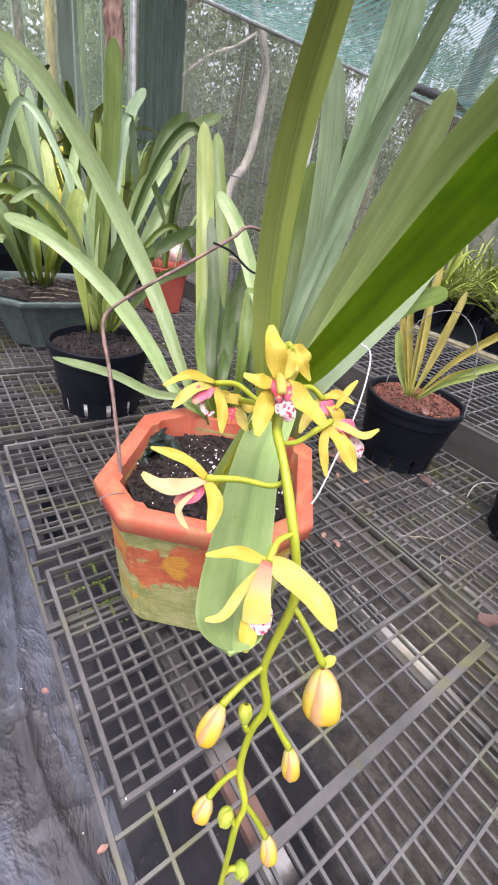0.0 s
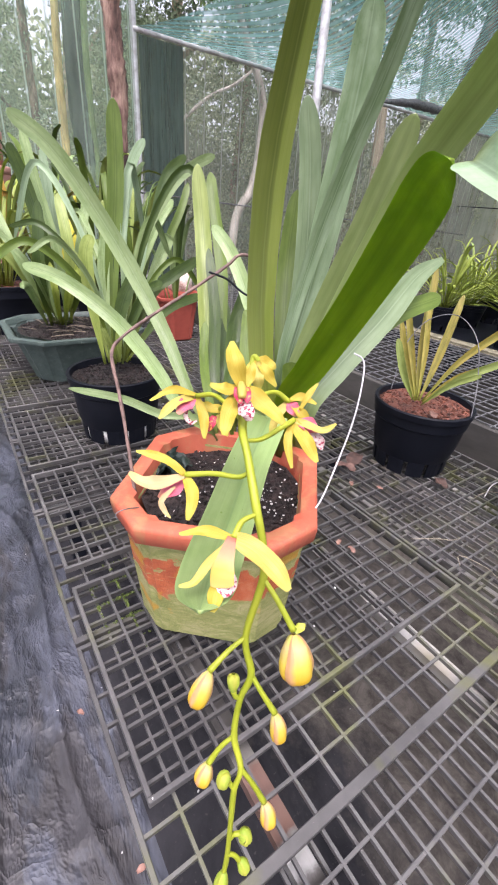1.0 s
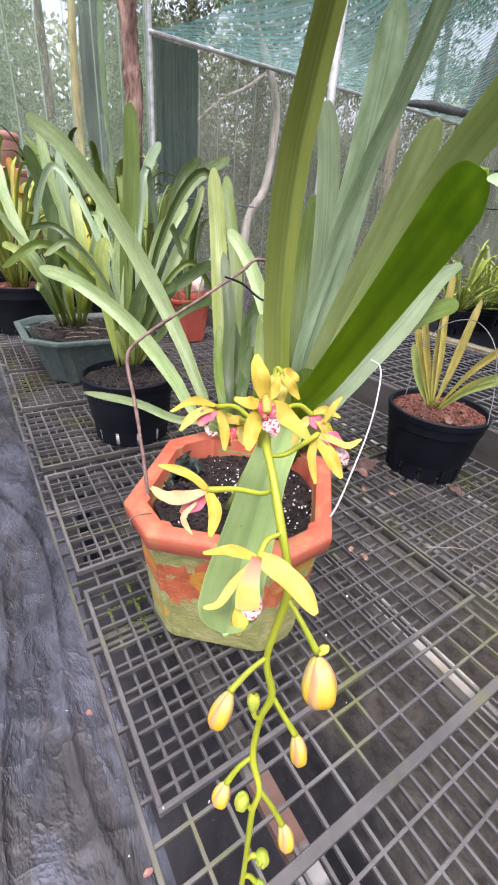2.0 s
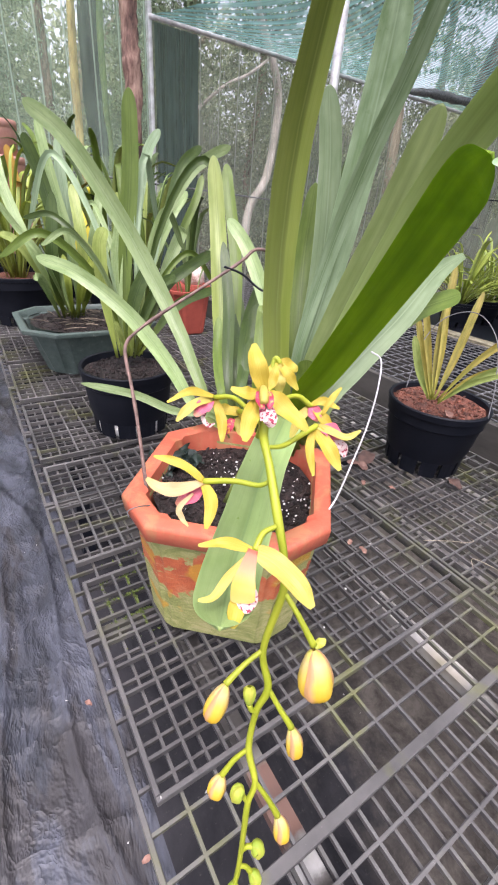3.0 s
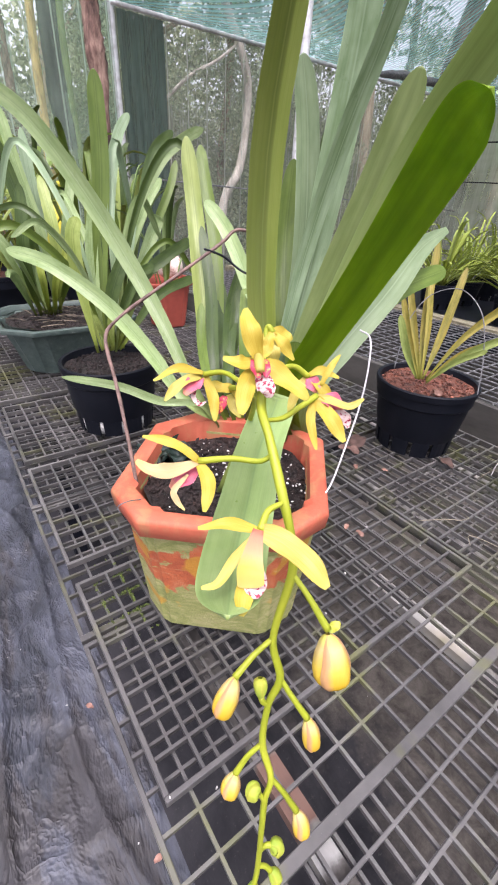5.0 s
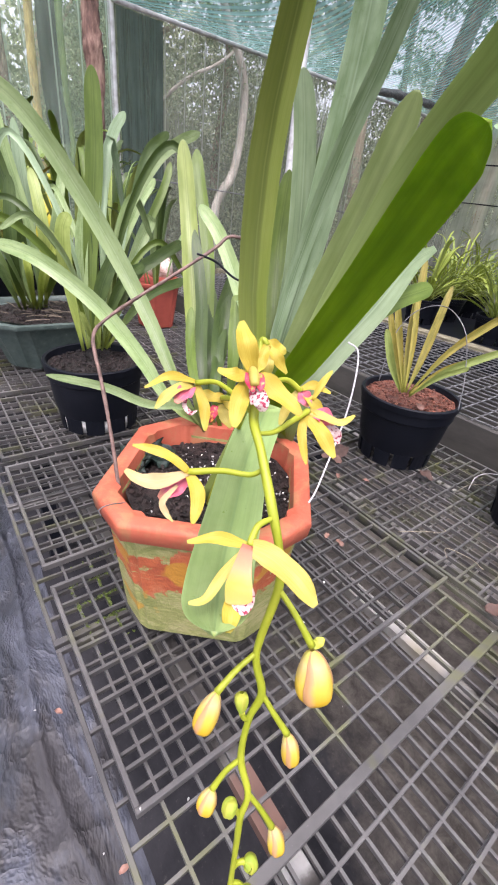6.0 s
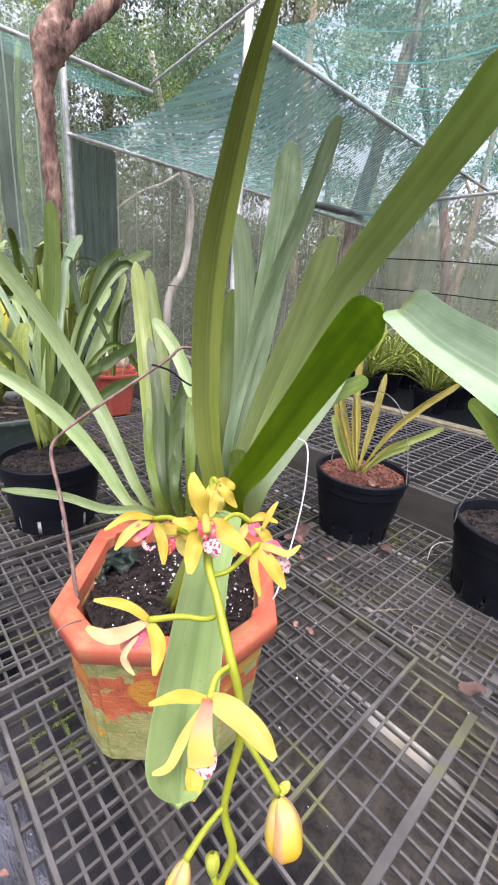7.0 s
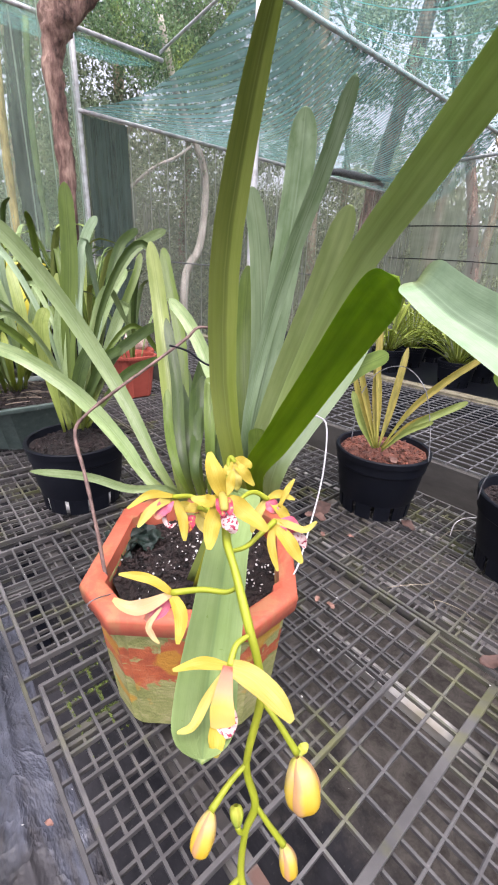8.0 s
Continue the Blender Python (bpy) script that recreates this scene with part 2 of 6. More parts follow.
glaze = Mat("green_grey_glaze", 0.5)
gv = glaze.coord()
glaze.colour(glaze.ramp(glaze.noise(gv, 60, 8, 0.8), (0.35, (0.04, 0.062, 0.055)), (0.6, (0.075, 0.1, 0.09)), (0.66, (0.11, 0.14, 0.125)), (0.74, (0.34, 0.37, 0.34))))
glaze.bump(glaze.noise(gv, 60, 5), 0.3, 0.002)
GLAZE = glaze.m

soil = Mat("potting_mix", 0.55, 0, 0.4)
sv = soil.coord()
soil.colour(soil.hue(soil.ramp(soil.noise(sv, 90, 6, 0.7), (0.35, (0.006, 0.004, 0.004)), (0.6, (0.03, 0.018, 0.016)), (0.8, (0.1, 0.06, 0.055))), soil.island(), 0.3, 1.4))
soil.bump(soil.noise(sv, 130, 6, 0.7), 1.0, 0.006)
SOIL = soil.m

bark = Mat("coconut_chips", 0.5)
sv = bark.coord()
bark.colour(bark.hue(bark.ramp(bark.noise(sv, 60, 5), (0.3, (0.06, 0.018, 0.011)), (0.7, (0.22, 0.075, 0.045))), bark.island(), 0.35, 1.5))
bark.bump(bark.noise(sv, 130, 6, 0.7), 0.9, 0.004)
CHIPS = bark.m

grit = Mat("perlite", 0.8)
grit.colour(grit.hue(grit.ramp(grit.noise(grit.coord(), 300, 2), (0.3, (0.5, 0.48, 0.46)), (0.7, (0.75, 0.74, 0.72))), grit.island(), 0.5, 1.1))
PERLITE = grit.m

steel = Mat("galvanised_pipe", 0.55, 0.35)
sv = steel.coord()
steel.colour(steel.ramp(steel.noise(sv, 25, 6), (0.3, (0.36, 0.34, 0.34)), (0.5, (0.55, 0.55, 0.56)), (0.7, (0.66, 0.67, 0.68))))
steel.bump(steel.noise(sv, 90, 3), 0.1, 0.001)
STEEL = steel.m

wirem = Mat("dark_wire", 0.5, 0.3)
wirem.colour(wirem.ramp(wirem.noise(wirem.coord(), 60, 4), (0.3, (0.05, 0.05, 0.055)), (0.7, (0.2, 0.2, 0.21))))
WIRE = wirem.m

wirem = Mat("galvanised_wire", 0.5, 0.2)
wirem.colour(wirem.ramp(wirem.noise(wirem.coord(), 40, 4), (0.3, (0.07, 0.07, 0.075)), (0.7, (0.22, 0.22, 0.225))))
GALV = wirem.m

wirem = Mat("white_wire", 0.4)
wirem.colour(wirem.ramp(wirem.noise(wirem.coord(), 90, 3), (0.3, (0.4, 0.38, 0.4)), (0.7, (0.6, 0.58, 0.6))))
WHITEWIRE = wirem.m

twigm = Mat("dry_cane", 0.7)
twigm.colour(twigm.ramp(twigm.noise(twigm.coord(), 90, 6), (0.3, (0.05, 0.028, 0.026)), (0.7, (0.24, 0.15, 0.125))))
twigm.bump(twigm.noise(twigm.coord(), 400, 3), 0.4, 0.001)
CANE = twigm.m

barkm = Mat("tree_bark", 0.9)
bv = barkm.coord("Object", (1, 1, 0.25))
barkm.colour(barkm.ramp(barkm.noise(bv, 14, 8, 0.7), (0.36, (0.035, 0.02, 0.017)), (0.48, (0.15, 0.085, 0.068)), (0.66, (0.42, 0.28, 0.22))))
barkm.bump(barkm.noise(bv, 22, 6), 0.9, 0.02)
BARK = barkm.m

barkm = Mat("pale_bark", 0.85)
bv = barkm.coord("Object", (1, 1, 0.3))
barkm.colour(barkm.ramp(barkm.noise(bv, 10, 7, 0.7), (0.3, (0.2, 0.16, 0.11)), (0.7, (0.5, 0.42, 0.3))))
barkm.bump(barkm.noise(bv, 20, 5), 0.6, 0.02)
PALEBARK = barkm.m

barkm = Mat("whitish_bark", 0.85)
bv = barkm.coord("Object", (1, 1, 0.3))
barkm.colour(barkm.ramp(barkm.noise(bv, 9, 7, 0.7), (0.34, (0.3, 0.26, 0.22)), (0.6, (0.68, 0.62, 0.55))))
barkm.bump(barkm.noise(bv, 20, 5), 0.6, 0.02)
WHITEBARK = barkm.m

for name, low, high in (("yellowish_bark", (0.26, 0.17, 0.05), (0.7, 0.55, 0.2)), ("mossy_bark", (0.08, 0.12, 0.035), (0.2, 0.28, 0.09))):
    barkm = Mat(name, 0.85)
    bv = barkm.coord("Object", (1, 1, 0.3))
    barkm.colour(barkm.ramp(barkm.noise(bv, 12, 7, 0.7), (0.36, low), (0.62, high)))
    barkm.bump(barkm.noise(bv, 20, 5), 0.6, 0.02)
    if name == "mossy_bark":
        MOSSBARK = barkm.m
    else:
        YELLOWBARK = barkm.m

barkm = Mat("dark_bark", 0.9)
barkm.colour(barkm.ramp(barkm.noise(barkm.coord("Object", (1, 1, 0.3)), 16, 7, 0.7), (0.3, (0.008, 0.009, 0.01)), (0.7, (0.04, 0.042, 0.045))))
barkm.bump(barkm.noise(barkm.coord(), 20, 5), 0.6, 0.02)
DARKBARK = barkm.m

fol = Mat("forest_leaves", 0.6)
fc = fol.hue(fol.ramp(fol.noise(fol.coord(), 0.7, 3), (0.35, (0.14, 0.185, 0.12)), (0.65, (0.36, 0.42, 0.26))), fol.island(), 0.55, 1.5)
fol.colour(fc)
FOREST = fol.translucent(fc, 0.45).m

fol = Mat("bush_leaves", 0.6)
fc = fol.hue(fol.ramp(fol.noise(fol.coord(), 0.9, 4), (0.35, (0.24, 0.285, 0.17)), (0.65, (0.52, 0.56, 0.38))), fol.island(), 0.65, 1.35)
fol.colour(fc)
BUSH = fol.translucent(fc, 0.45).m

fol = Mat("fern_leaves", 0.6)
fc = fol.hue(fol.ramp(fol.noise(fol.coord(), 2.0, 3), (0.34, (0.09, 0.17, 0.12)), (0.55, (0.2, 0.31, 0.13)), (0.7, (0.46, 0.52, 0.13))), fol.island(), 0.6, 1.5)
fol.colour(fc)
FERN = fol.translucent(fc, 0.4).m


def net_material(name, thread, line, clear, lines=0, folds=0, grime=3.0, seams=0):
    k = Mat(name, 0.8, 0, 0.2)
    uv = k.coord("UV")
    patchy = k.noise(uv, grime, 5, 0.65)
    tone = k.mix(patchy, thread, [c * 2.0 for c in thread])
    clear_now = k.math("ADD", k.math("MULTIPLY", k.math("SUBTRACT", 0.5, patchy), 0.3), clear)
    if lines:
        bend = k.math("ADD", k.wave(k.coord("UV", (0.3, lines, 1)), 1.0, 1.5, "Y", 1.0), k.math("MULTIPLY", k.noise(k.coord("UV", (2, 6, 1)), 1.0, 2), 0.02))
        band = k.ramp(bend, (0.99, (0, 0, 0)), (1.015, (0.6, 0.6, 0.6)))
        tone = k.mix(band, tone, line)
        weave = k.wave(k.coord("UV", (1, 11, 1)), 1.0, 0.0, "Y", 0.0)
        clear_now = k.math("ADD", clear_now, k.math("MULTIPLY", k.math("SUBTRACT", weave, 0.5), 0.3))
        clear_now = k.math("SUBTRACT", clear_now, k.math("MULTIPLY", band, clear * 0.7))
    if folds:
        crease = k.noise(k.coord("UV", (folds, 1.2, 1)), 1.0, 4, 0.75)
        streak = k.ramp(crease, (0.62, (0, 0, 0)), (0.72, (1, 1, 1)))
        tone = k.mix(k.math("MULTIPLY", streak, 0.6), tone, line)
        clear_now = k.math("SUBTRACT", clear_now, k.math("MULTIPLY", k.math("SUBTRACT", crease, 0.4), 0.7))
    if seams:
        wander = k.coord("UV", (seams, 0.06, 1))
        seam = k.ramp(k.wave(wander, 1.0, 0.5, "X", 2.0), (0.985, (0, 0, 0)), (1.0, (0.9, 0.9, 0.9)))
        tone = k.mix(seam, tone, line)
        clear_now = k.math("SUBTRACT", clear_now, k.math("MULTIPLY", seam, clear * 0.6))
    k.colour(tone)
    through_it, both, clear_it, whole = (k.n.new("ShaderNodeBsdf" + n) for n in ("Translucent", "Diffuse", "Transparent", "Diffuse"))
    k.n.remove(both), k.n.remove(whole)
    both, whole = k.n.new("ShaderNodeMixShader"), k.n.new("ShaderNodeMixShader")
    k.l.new(tone, through_it.inputs[0])
    both.inputs[0].default_value = 0.5
    k.l.new(k.b.outputs[0], both.inputs[1])
    k.l.new(through_it.outputs[0], both.inputs[2])
    k.l.new(clear_now, whole.inputs[0])
    k.l.new(both.outputs[0], whole.inputs[1])
    k.l.new(clear_it.outputs[0], whole.inputs[2])
    k.l.new(whole.outputs[0], k.out.inputs[0])
    return k.m


NET_ROOF = net_material("green_shade_net", (0.1, 0.19, 0.183), (0.17, 0.37, 0.35), 0.38, 3.0, 0, 0.5)
NET_OVER = net_material("overhead_shade_net", (0.09, 0.21, 0.2), (0.12, 0.4, 0.36), 0.64, 1.7, 0, 0.5)
NET_WALL = net_material("dark_shade_net", (0.22, 0.23, 0.2), (0.42, 0.44, 0.39), 0.63, 0, 60, 4, 9)
NET_FLAP = net_material("doubled_shade_net", (0.055, 0.08, 0.072), (0.3, 0.36, 0.33), 0.26, 0, 60, 4)
NET_PALE = net_material("pale_shade_net", (0.27, 0.36, 0.28), (0.46, 0.56, 0.46), 0.73, 0, 60, 4, 9)
NET_END = net_material("grey_shade_net", (0.42, 0.45, 0.4), (0.54, 0.57, 0.51), 0.68, 0, 50, 4)


# ---- building helpers ----
def mesh_object(name, bm, material, smooth=False):
    me = bpy.data.meshes.new(name)
    bm.normal_update()
    bm.to_mesh(me)
    bm.free()
    for m in material if isinstance(material, (list, tuple)) else [material]:
        me.materials.append(m)
    if smooth:
        me.polygons.foreach_set("use_smooth", [True] * len(me.polygons))
    return new(name, me)


def part(name, bm, material, parent, label="", smooth=False):
    """One mesh object under a thing or a part."""
    ob = mesh_object(name, bm, material, smooth)
    ob.parent = parent
    ob.matrix_parent_inverse = parent.matrix_world.inverted()
    return tagged(ob, label)


def thing(name, place, label, category, group="", kind=""):
    ob = new(name)
    ob.empty_display_size = 0.05
    ob.location = place
    bpy.context.view_layer.update()
    return tagged(ob, label, category, group, kind)


def box(bm, x0, y0, z0, x1, y1, z1):
    v = [bm.verts.new(p) for p in ((x0, y0, z0), (x1, y0, z0), (x1, y1, z0), (x0, y1, z0), (x0, y0, z1), (x1, y0, z1), (x1, y1, z1), (x0, y1, z1))]
    for f in ((3, 2, 1, 0), (4, 5, 6, 7), (0, 1, 5, 4), (1, 2, 6, 5), (2, 3, 7, 6), (3, 0, 4, 7)):
        bm.faces.new([v[i] for i in f])
    return v


def crisp(bm, degrees=35):
    """Keeps the edges sharper than this angle sharp under smooth shading."""
    bm.normal_update()
    for e in bm.edges:
        e.smooth = e.calc_face_angle(0.0) < radians(degrees)


def spline(points, n):
    """n + 1 places along a smooth curve through the points."""
    p = [Vector(q) for q in points]
    p = [2 * p[0] - p[1]] + p + [2 * p[-1] - p[-2]]
    out, m = [], len(p) - 3
    for i in range(n + 1):
        u = i / n * m
        k = min(int(u), m - 1)
        t = u - k
        a, b, c, d = p[k : k + 4]
        out.append(0.5 * (2 * b + (c - a) * t + (2 * a - 5 * b + 4 * c - d) * t * t + (3 * b - a - 3 * c + d) * t**3))
    return out


def tube(bm, points, radius, n=24, sides=8, rough=0.0, seed=0):
    """A round stem along the points; radius is a number or a function of 0..1."""
    line = spline(points, n)
    rnd = random.Random(seed)
    rings, side = [], None
    for i, q in enumerate(line):
        way = (line[min(i + 1, n)] - line[max(i - 1, 0)]).normalized()
        if side is None:
            side = way.orthogonal().normalized()
        side = (side - way * side.dot(way)).normalized()
        up = way.cross(side)
        r = radius(i / n) if callable(radius) else radius
        ring = []
        for j in range(sides):
            a = 2 * math.pi * j / sides
            k = r * (1 + rough * (rnd.random() - 0.5))
            ring.append(bm.verts.new(q + (math.cos(a) * side + math.sin(a) * up) * k))
        rings.append(ring)
    for a, b in zip(rings, rings[1:]):
        for j in range(sides):
            bm.faces.new((a[j], a[(j + 1) % sides], b[(j + 1) % sides], b[j]))
    bm.faces.new(rings[0][::-1])
    bm.faces.new(rings[-1])
    return line


def lathe(bm, profile, sides=40, centre=(0, 0, 0), square=0.0):
    rings = []
    for r, z in profile:
        rings.append([bm.verts.new((centre[0] + r * math.cos(2 * math.pi * j / sides), centre[1] + r * math.sin(2 * math.pi * j / sides), centre[2] + z)) for j in range(sides)])
    for a, b in zip(rings, rings[1:]):
        for j in range(sides):
            bm.faces.new((a[j], a[(j + 1) % sides], b[(j + 1) % sides], b[j]))
    return rings


def blade(bm, points, width, facing, fold=0.25, thick=0.0011, n=22, shape=None, turn=0.0, wave=0.0, seed=0):
    """A strap leaf: a creased band along the points, its upper side towards facing, rounded at the tip."""
    res = 8 * n if n < 16 else 40 * n
    fine = spline(points, res)
    steps = [1 - (1 - i / n) ** 1.7 for i in range(n + 1)]
    line = [fine[round(res * t)] for t in steps]
    uv = bm.loops.layers.uv.verify()
    rnd = random.Random(seed)
    ph = rnd.random() * 6
    rings = []
    if shape is None:
        blunt, sharp = rnd.uniform(0.84, 0.94), rnd.uniform(0.44, 0.62)
        shape = lambda t: (0.2 + 0.8 * math.sin(1.571 * min(1, t / 0.62)) ** 1.3) * (1 - 0.2 * max(0, 2 * t - 1) ** 1.6) * (1 if t < blunt else max(0.0, 1 - ((t - blunt) / (1 - blunt)) ** 2.2) ** sharp)
    hold = None
    for i, q in enumerate(line):
        t = steps[i]
        k = round(res * t)
        near = res // (2 * n)
        way = (fine[min(k + near, res)] - fine[max(k - near, 0)]).normalized()
        face = Vector(facing)
        face = face - way * face.dot(way)
        if face.length < 0.15 and hold is not None:
            face = hold - way * hold.dot(way)
        face.normalize()
        hold = face.copy()
        if turn:
            face = Matrix.Rotation(radians(turn) * t, 3, way) @ face
        side = way.cross(face)
        w = max(width * shape(t), width * 0.04) / 2
        ring = []
        for s in (-1, -0.55, 0, 0.55, 1, 0.55, 0, -0.55):
            lower = len(ring) > 4
            lift = fold * max(0.0, 1 - (t / 0.96) ** 7) * abs(s) * w + wave * w * math.sin(9 * t + ph + s) * abs(s)
            ring.append((bm.verts.new(q + side * s * w + face * (lift - (thick if lower else 0) * (1.6 if s == 0 else 1))), (0.5 + s / 2, t * 3)))
        rings.append(ring)
    for a, b in zip(rings, rings[1:]):
        for j in range(8):
            c = (a[j], b[j], b[(j + 1) % 8], a[(j + 1) % 8])
            f = bm.faces.new([v for v, _ in c])
            for loop, (_, u) in zip(f.loops, c):
                loop[uv].uv = u
        for j in (0, 4):
            bm.edges.get((a[j][0], b[j][0])).smooth = False
    bm.faces.new([v for v, _ in rings[0]])
    bm.faces.new([v for v, _ in rings[-1]][::-1])


EYE = Vector((-0.045, -0.133, 0.405))


def leaf(plant, points, width, material, facing=None, label="", **more):
    bm = bmesh.new()
    mid = Vector(points[len(points) // 2])
    more = {"wave": 0.07, "seed": int(1e5 * abs(mid.x + mid.y)), **more}
    blade(bm, points, width, facing or (EYE - mid).normalized(), **more)
    return part("leaf", bm, material, plant, label, True)


def sheet(bm, place, nu, nv, lay=None):
    """A grid of faces; place(u, v) gives each corner, u and v from 0 to 1; lay turns a corner into a texture place."""
    uv = bm.loops.layers.uv.verify()
    g = [[bm.verts.new(place(i / nu, j / nv)) for j in range(nv + 1)] for i in range(nu + 1)]
    for i in range(nu):
        for j in range(nv):
            f = bm.faces.new((g[i][j], g[i + 1][j], g[i + 1][j + 1], g[i][j + 1]))
            for loop, (a, b) in zip(f.loops, ((i, j), (i + 1, j), (i + 1, j + 1), (i, j + 1))):
                loop[uv].uv = lay(loop.vert.co) if lay else (a / nu, b / nv)


# ---- ground ----
GROUND = -0.46
bm = bmesh.new()
sheet(bm, lambda u, v: (u * 120 - 60, v * 120 - 60, GROUND - 0.03), 8, 8)
tagged(mesh_object("ground", bm, LITTER), "brown leaf litter under the trees", "ground", kind="structure")


def mat_height(u, v):
    x = -1.6 + 6.0 * u if u < 0.15 else -0.7 + 0.8 * (u - 0.15) / 0.55 if u < 0.7 else 0.1 + 4.8 * (u - 0.7) / 0.3
    y = -1.6 + 4.6 * v
    bend = 0.35 * noise.noise(Vector((x * 2.2, y * 1.6, 11)))
    ridge = 1 - abs(noise.noise(Vector((x * 6 + bend + 0.5 * y, y * 0.8, 0))))
    cross = 1 - abs(noise.noise(Vector((x * 2.2, y * 5.5 + bend, 7))))
    pucker = 1 - abs(noise.noise(Vector((x * 13 + y * 4, y * 9 - x * 6, 5))))
    fine = 0.009 * ridge**20 + 0.007 * cross**24 + 0.004 * pucker**14 + 0.0025 * noise.noise(Vector((x * 6, y * 3, 3))) + 0.0012 * noise.noise(Vector((x * 44, y * 30, 5)))
    return (x, y, GROUND + fine)


bm = bmesh.new()
sheet(bm, mat_height, 360, 420)
tagged(mesh_object("weed_mat", bm, WEEDMAT, True), "wrinkled black woven weed mat on the ground", "weed mat", kind="structure")


# Added sheet above the mat; its dark colour stands in for under-bench shade.
def under_bench_sheet(u, v):
    x, y = 0.03 + 1.64 * u, -1.3 + 4.2 * v
    return (x + 0.02 * noise.noise(Vector((0, y * 3, 1))), y, GROUND + 0.03 + 0.006 * noise.noise(Vector((x * 9, y * 4, 2))) - 0.012 * max(0, 1 - u * 40))


k = Mat("under_bench_shade", 0.8, 0, 0.16)
# Near-black shade tone at low x, giving way to a paler brown.
dim = k.ramp(k.noise(k.coord("Object", (1, 0.6, 1)), 9, 8, 0.72, 0.4), (0.38, (0.007, 0.007, 0.009)), (0.62, (0.023, 0.022, 0.025)))
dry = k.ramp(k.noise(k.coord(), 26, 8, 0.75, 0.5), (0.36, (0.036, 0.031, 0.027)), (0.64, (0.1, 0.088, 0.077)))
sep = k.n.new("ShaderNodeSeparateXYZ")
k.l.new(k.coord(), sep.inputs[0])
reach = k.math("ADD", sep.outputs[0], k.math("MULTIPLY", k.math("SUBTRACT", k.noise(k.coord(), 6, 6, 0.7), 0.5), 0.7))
dim = k.mix(k.ramp(reach, (0.26, (0, 0, 0)), (0.42, (1, 1, 1))), dim, dry)
k.colour(k.mix(k.ramp(k.noise(k.coord(), 140, 4, 0.7), (0.62, (0, 0, 0)), (0.75, (0.32, 0.32, 0.32))), dim, (0.13, 0.12, 0.105)))
k.bump(k.noise(k.coord("Object", (1, 0.5, 1)), 18, 4), 0.4, 0.01)
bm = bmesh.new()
sheet(bm, under_bench_sheet, 60, 120)
tagged(mesh_object("ground_cloth", bm, k.m, True), "added dark ground sheet, coloured for the shade beneath the benches", "ground cloth", kind="structure")

# ---- benches ----
PITCH = 0.0305


def tray(name, x, y, z, nx, ny, label, deep=0.0065, bar=0.0028, lip=0.0):
    """A moulded plastic mesh tray: a frame and a square lattice of bars."""
    ob = thing(name, (x, y, z), label, "mesh tray", "plastic mesh trays of the bench")
    w, h = nx * PITCH + bar, ny * PITCH + bar
    bm = bmesh.new()
    f = 0.0045
    box(bm, x - 0.003, y - lip, z - deep * 1.3, x + w, y + f - lip * 0.3, z)
    box(bm, x - 0.003, y + h - f, z - deep * 1.3, x + w, y + h, z)
    box(bm, x - 0.003, y + f - lip * 0.3, z - deep * 1.3, x + f - 0.003, y + h - f, z)
    box(bm, x + w - f, y + f - lip * 0.3, z - deep * 1.3, x + w, y + h - f, z)
    bmesh.ops.bevel(bm, geom=bm.edges[:], offset=0.0006, segments=1, affect="EDGES")
    part("frame", bm, TRAY, ob)
    bm = bmesh.new()
    for i in range(1, nx):
        a = x + i * PITCH
        box(bm, a, y + 0.001 - lip * 0.5, z - deep, a + bar, y + h - f, z - 0.0004)
    for j in range(1, ny):
        b = y + j * PITCH
        box(bm, x + 0.0005, b, z - deep, x + w - f, b + bar, z - 0.0008)
    part("lattice", bm, TRAY, ob)
    return ob


UP = "dark grey plastic mesh tray laid over others on the bench"
LOW = "dark grey plastic mesh tray forming the lower bench layer"
for y in (0.0, 0.28, 0.553, 0.83, 1.105, 1.38, 1.655, 1.93, 2.205, 2.48):
    tray("mesh_tray", -0.002, y, 0.0, 14, 8, UP)
for k in range(-2, 11):
    tuck = k < 0
    tray("mesh_tray", -0.016, -0.0745 + 0.2555 * k + 0.0105 * tuck, -0.012 - 0.0075 * tuck, 14, 8, LOW, 0.0055, lip=0.007 if k == 0 else 0.004)
for y in (-0.58, -0.13, 0.32, 0.77, 1.22, 1.67, 2.12):
    tray("mesh_tray", 0.4345, y, 0.0, 11, 14, UP)
for k in range(-2, 11):
    tuck = k < 0
    tray("mesh_tray", 0.4325, -0.0745 + 0.2555 * k + 0.0105 * tuck, -0.012 - 0.0075 * tuck, 11, 8, LOW, 0.0055, lip=0.007 if k == 0 else 0.004)

for k in (-2, -1):
    for x, nx in ((-0.016, 14), (0.4325, 11)):
        tray("mesh_tray", x - 0.0095, -0.0735 + 0.2555 * k + 0.0105, -0.029, nx, 8, LOW, 0.005, lip=0.004)

# ---- main pot ----
POT = Vector((0.156, 0.168, 0.0))
TURN = radians(48)


def clipped_square(half, cut):
    """Eight corners of a square, a little longer one way, with its corners cut off."""
    c, long = half - cut, half + 0.004
    pts = [(long, -c), (long, c), (c + 0.004, half), (-c - 0.004, half), (-long, c), (-long, -c), (-c - 0.004, -half), (c + 0.004, -half)]
    return [(POT.x + a * math.cos(TURN) - b * math.sin(TURN), POT.y + a * math.sin(TURN) + b * math.cos(TURN)) for a, b in pts]


def octagon_shell(bm, levels):
    rings = [[bm.verts.new((*p, z)) for p in clipped_square(h, c)] for h, c, z in levels]
    for a, b in zip(rings, rings[1:]):
        for j in range(8):
            bm.faces.new((a[j], a[(j + 1) % 8], b[(j + 1) % 8], b[j]))
    return rings


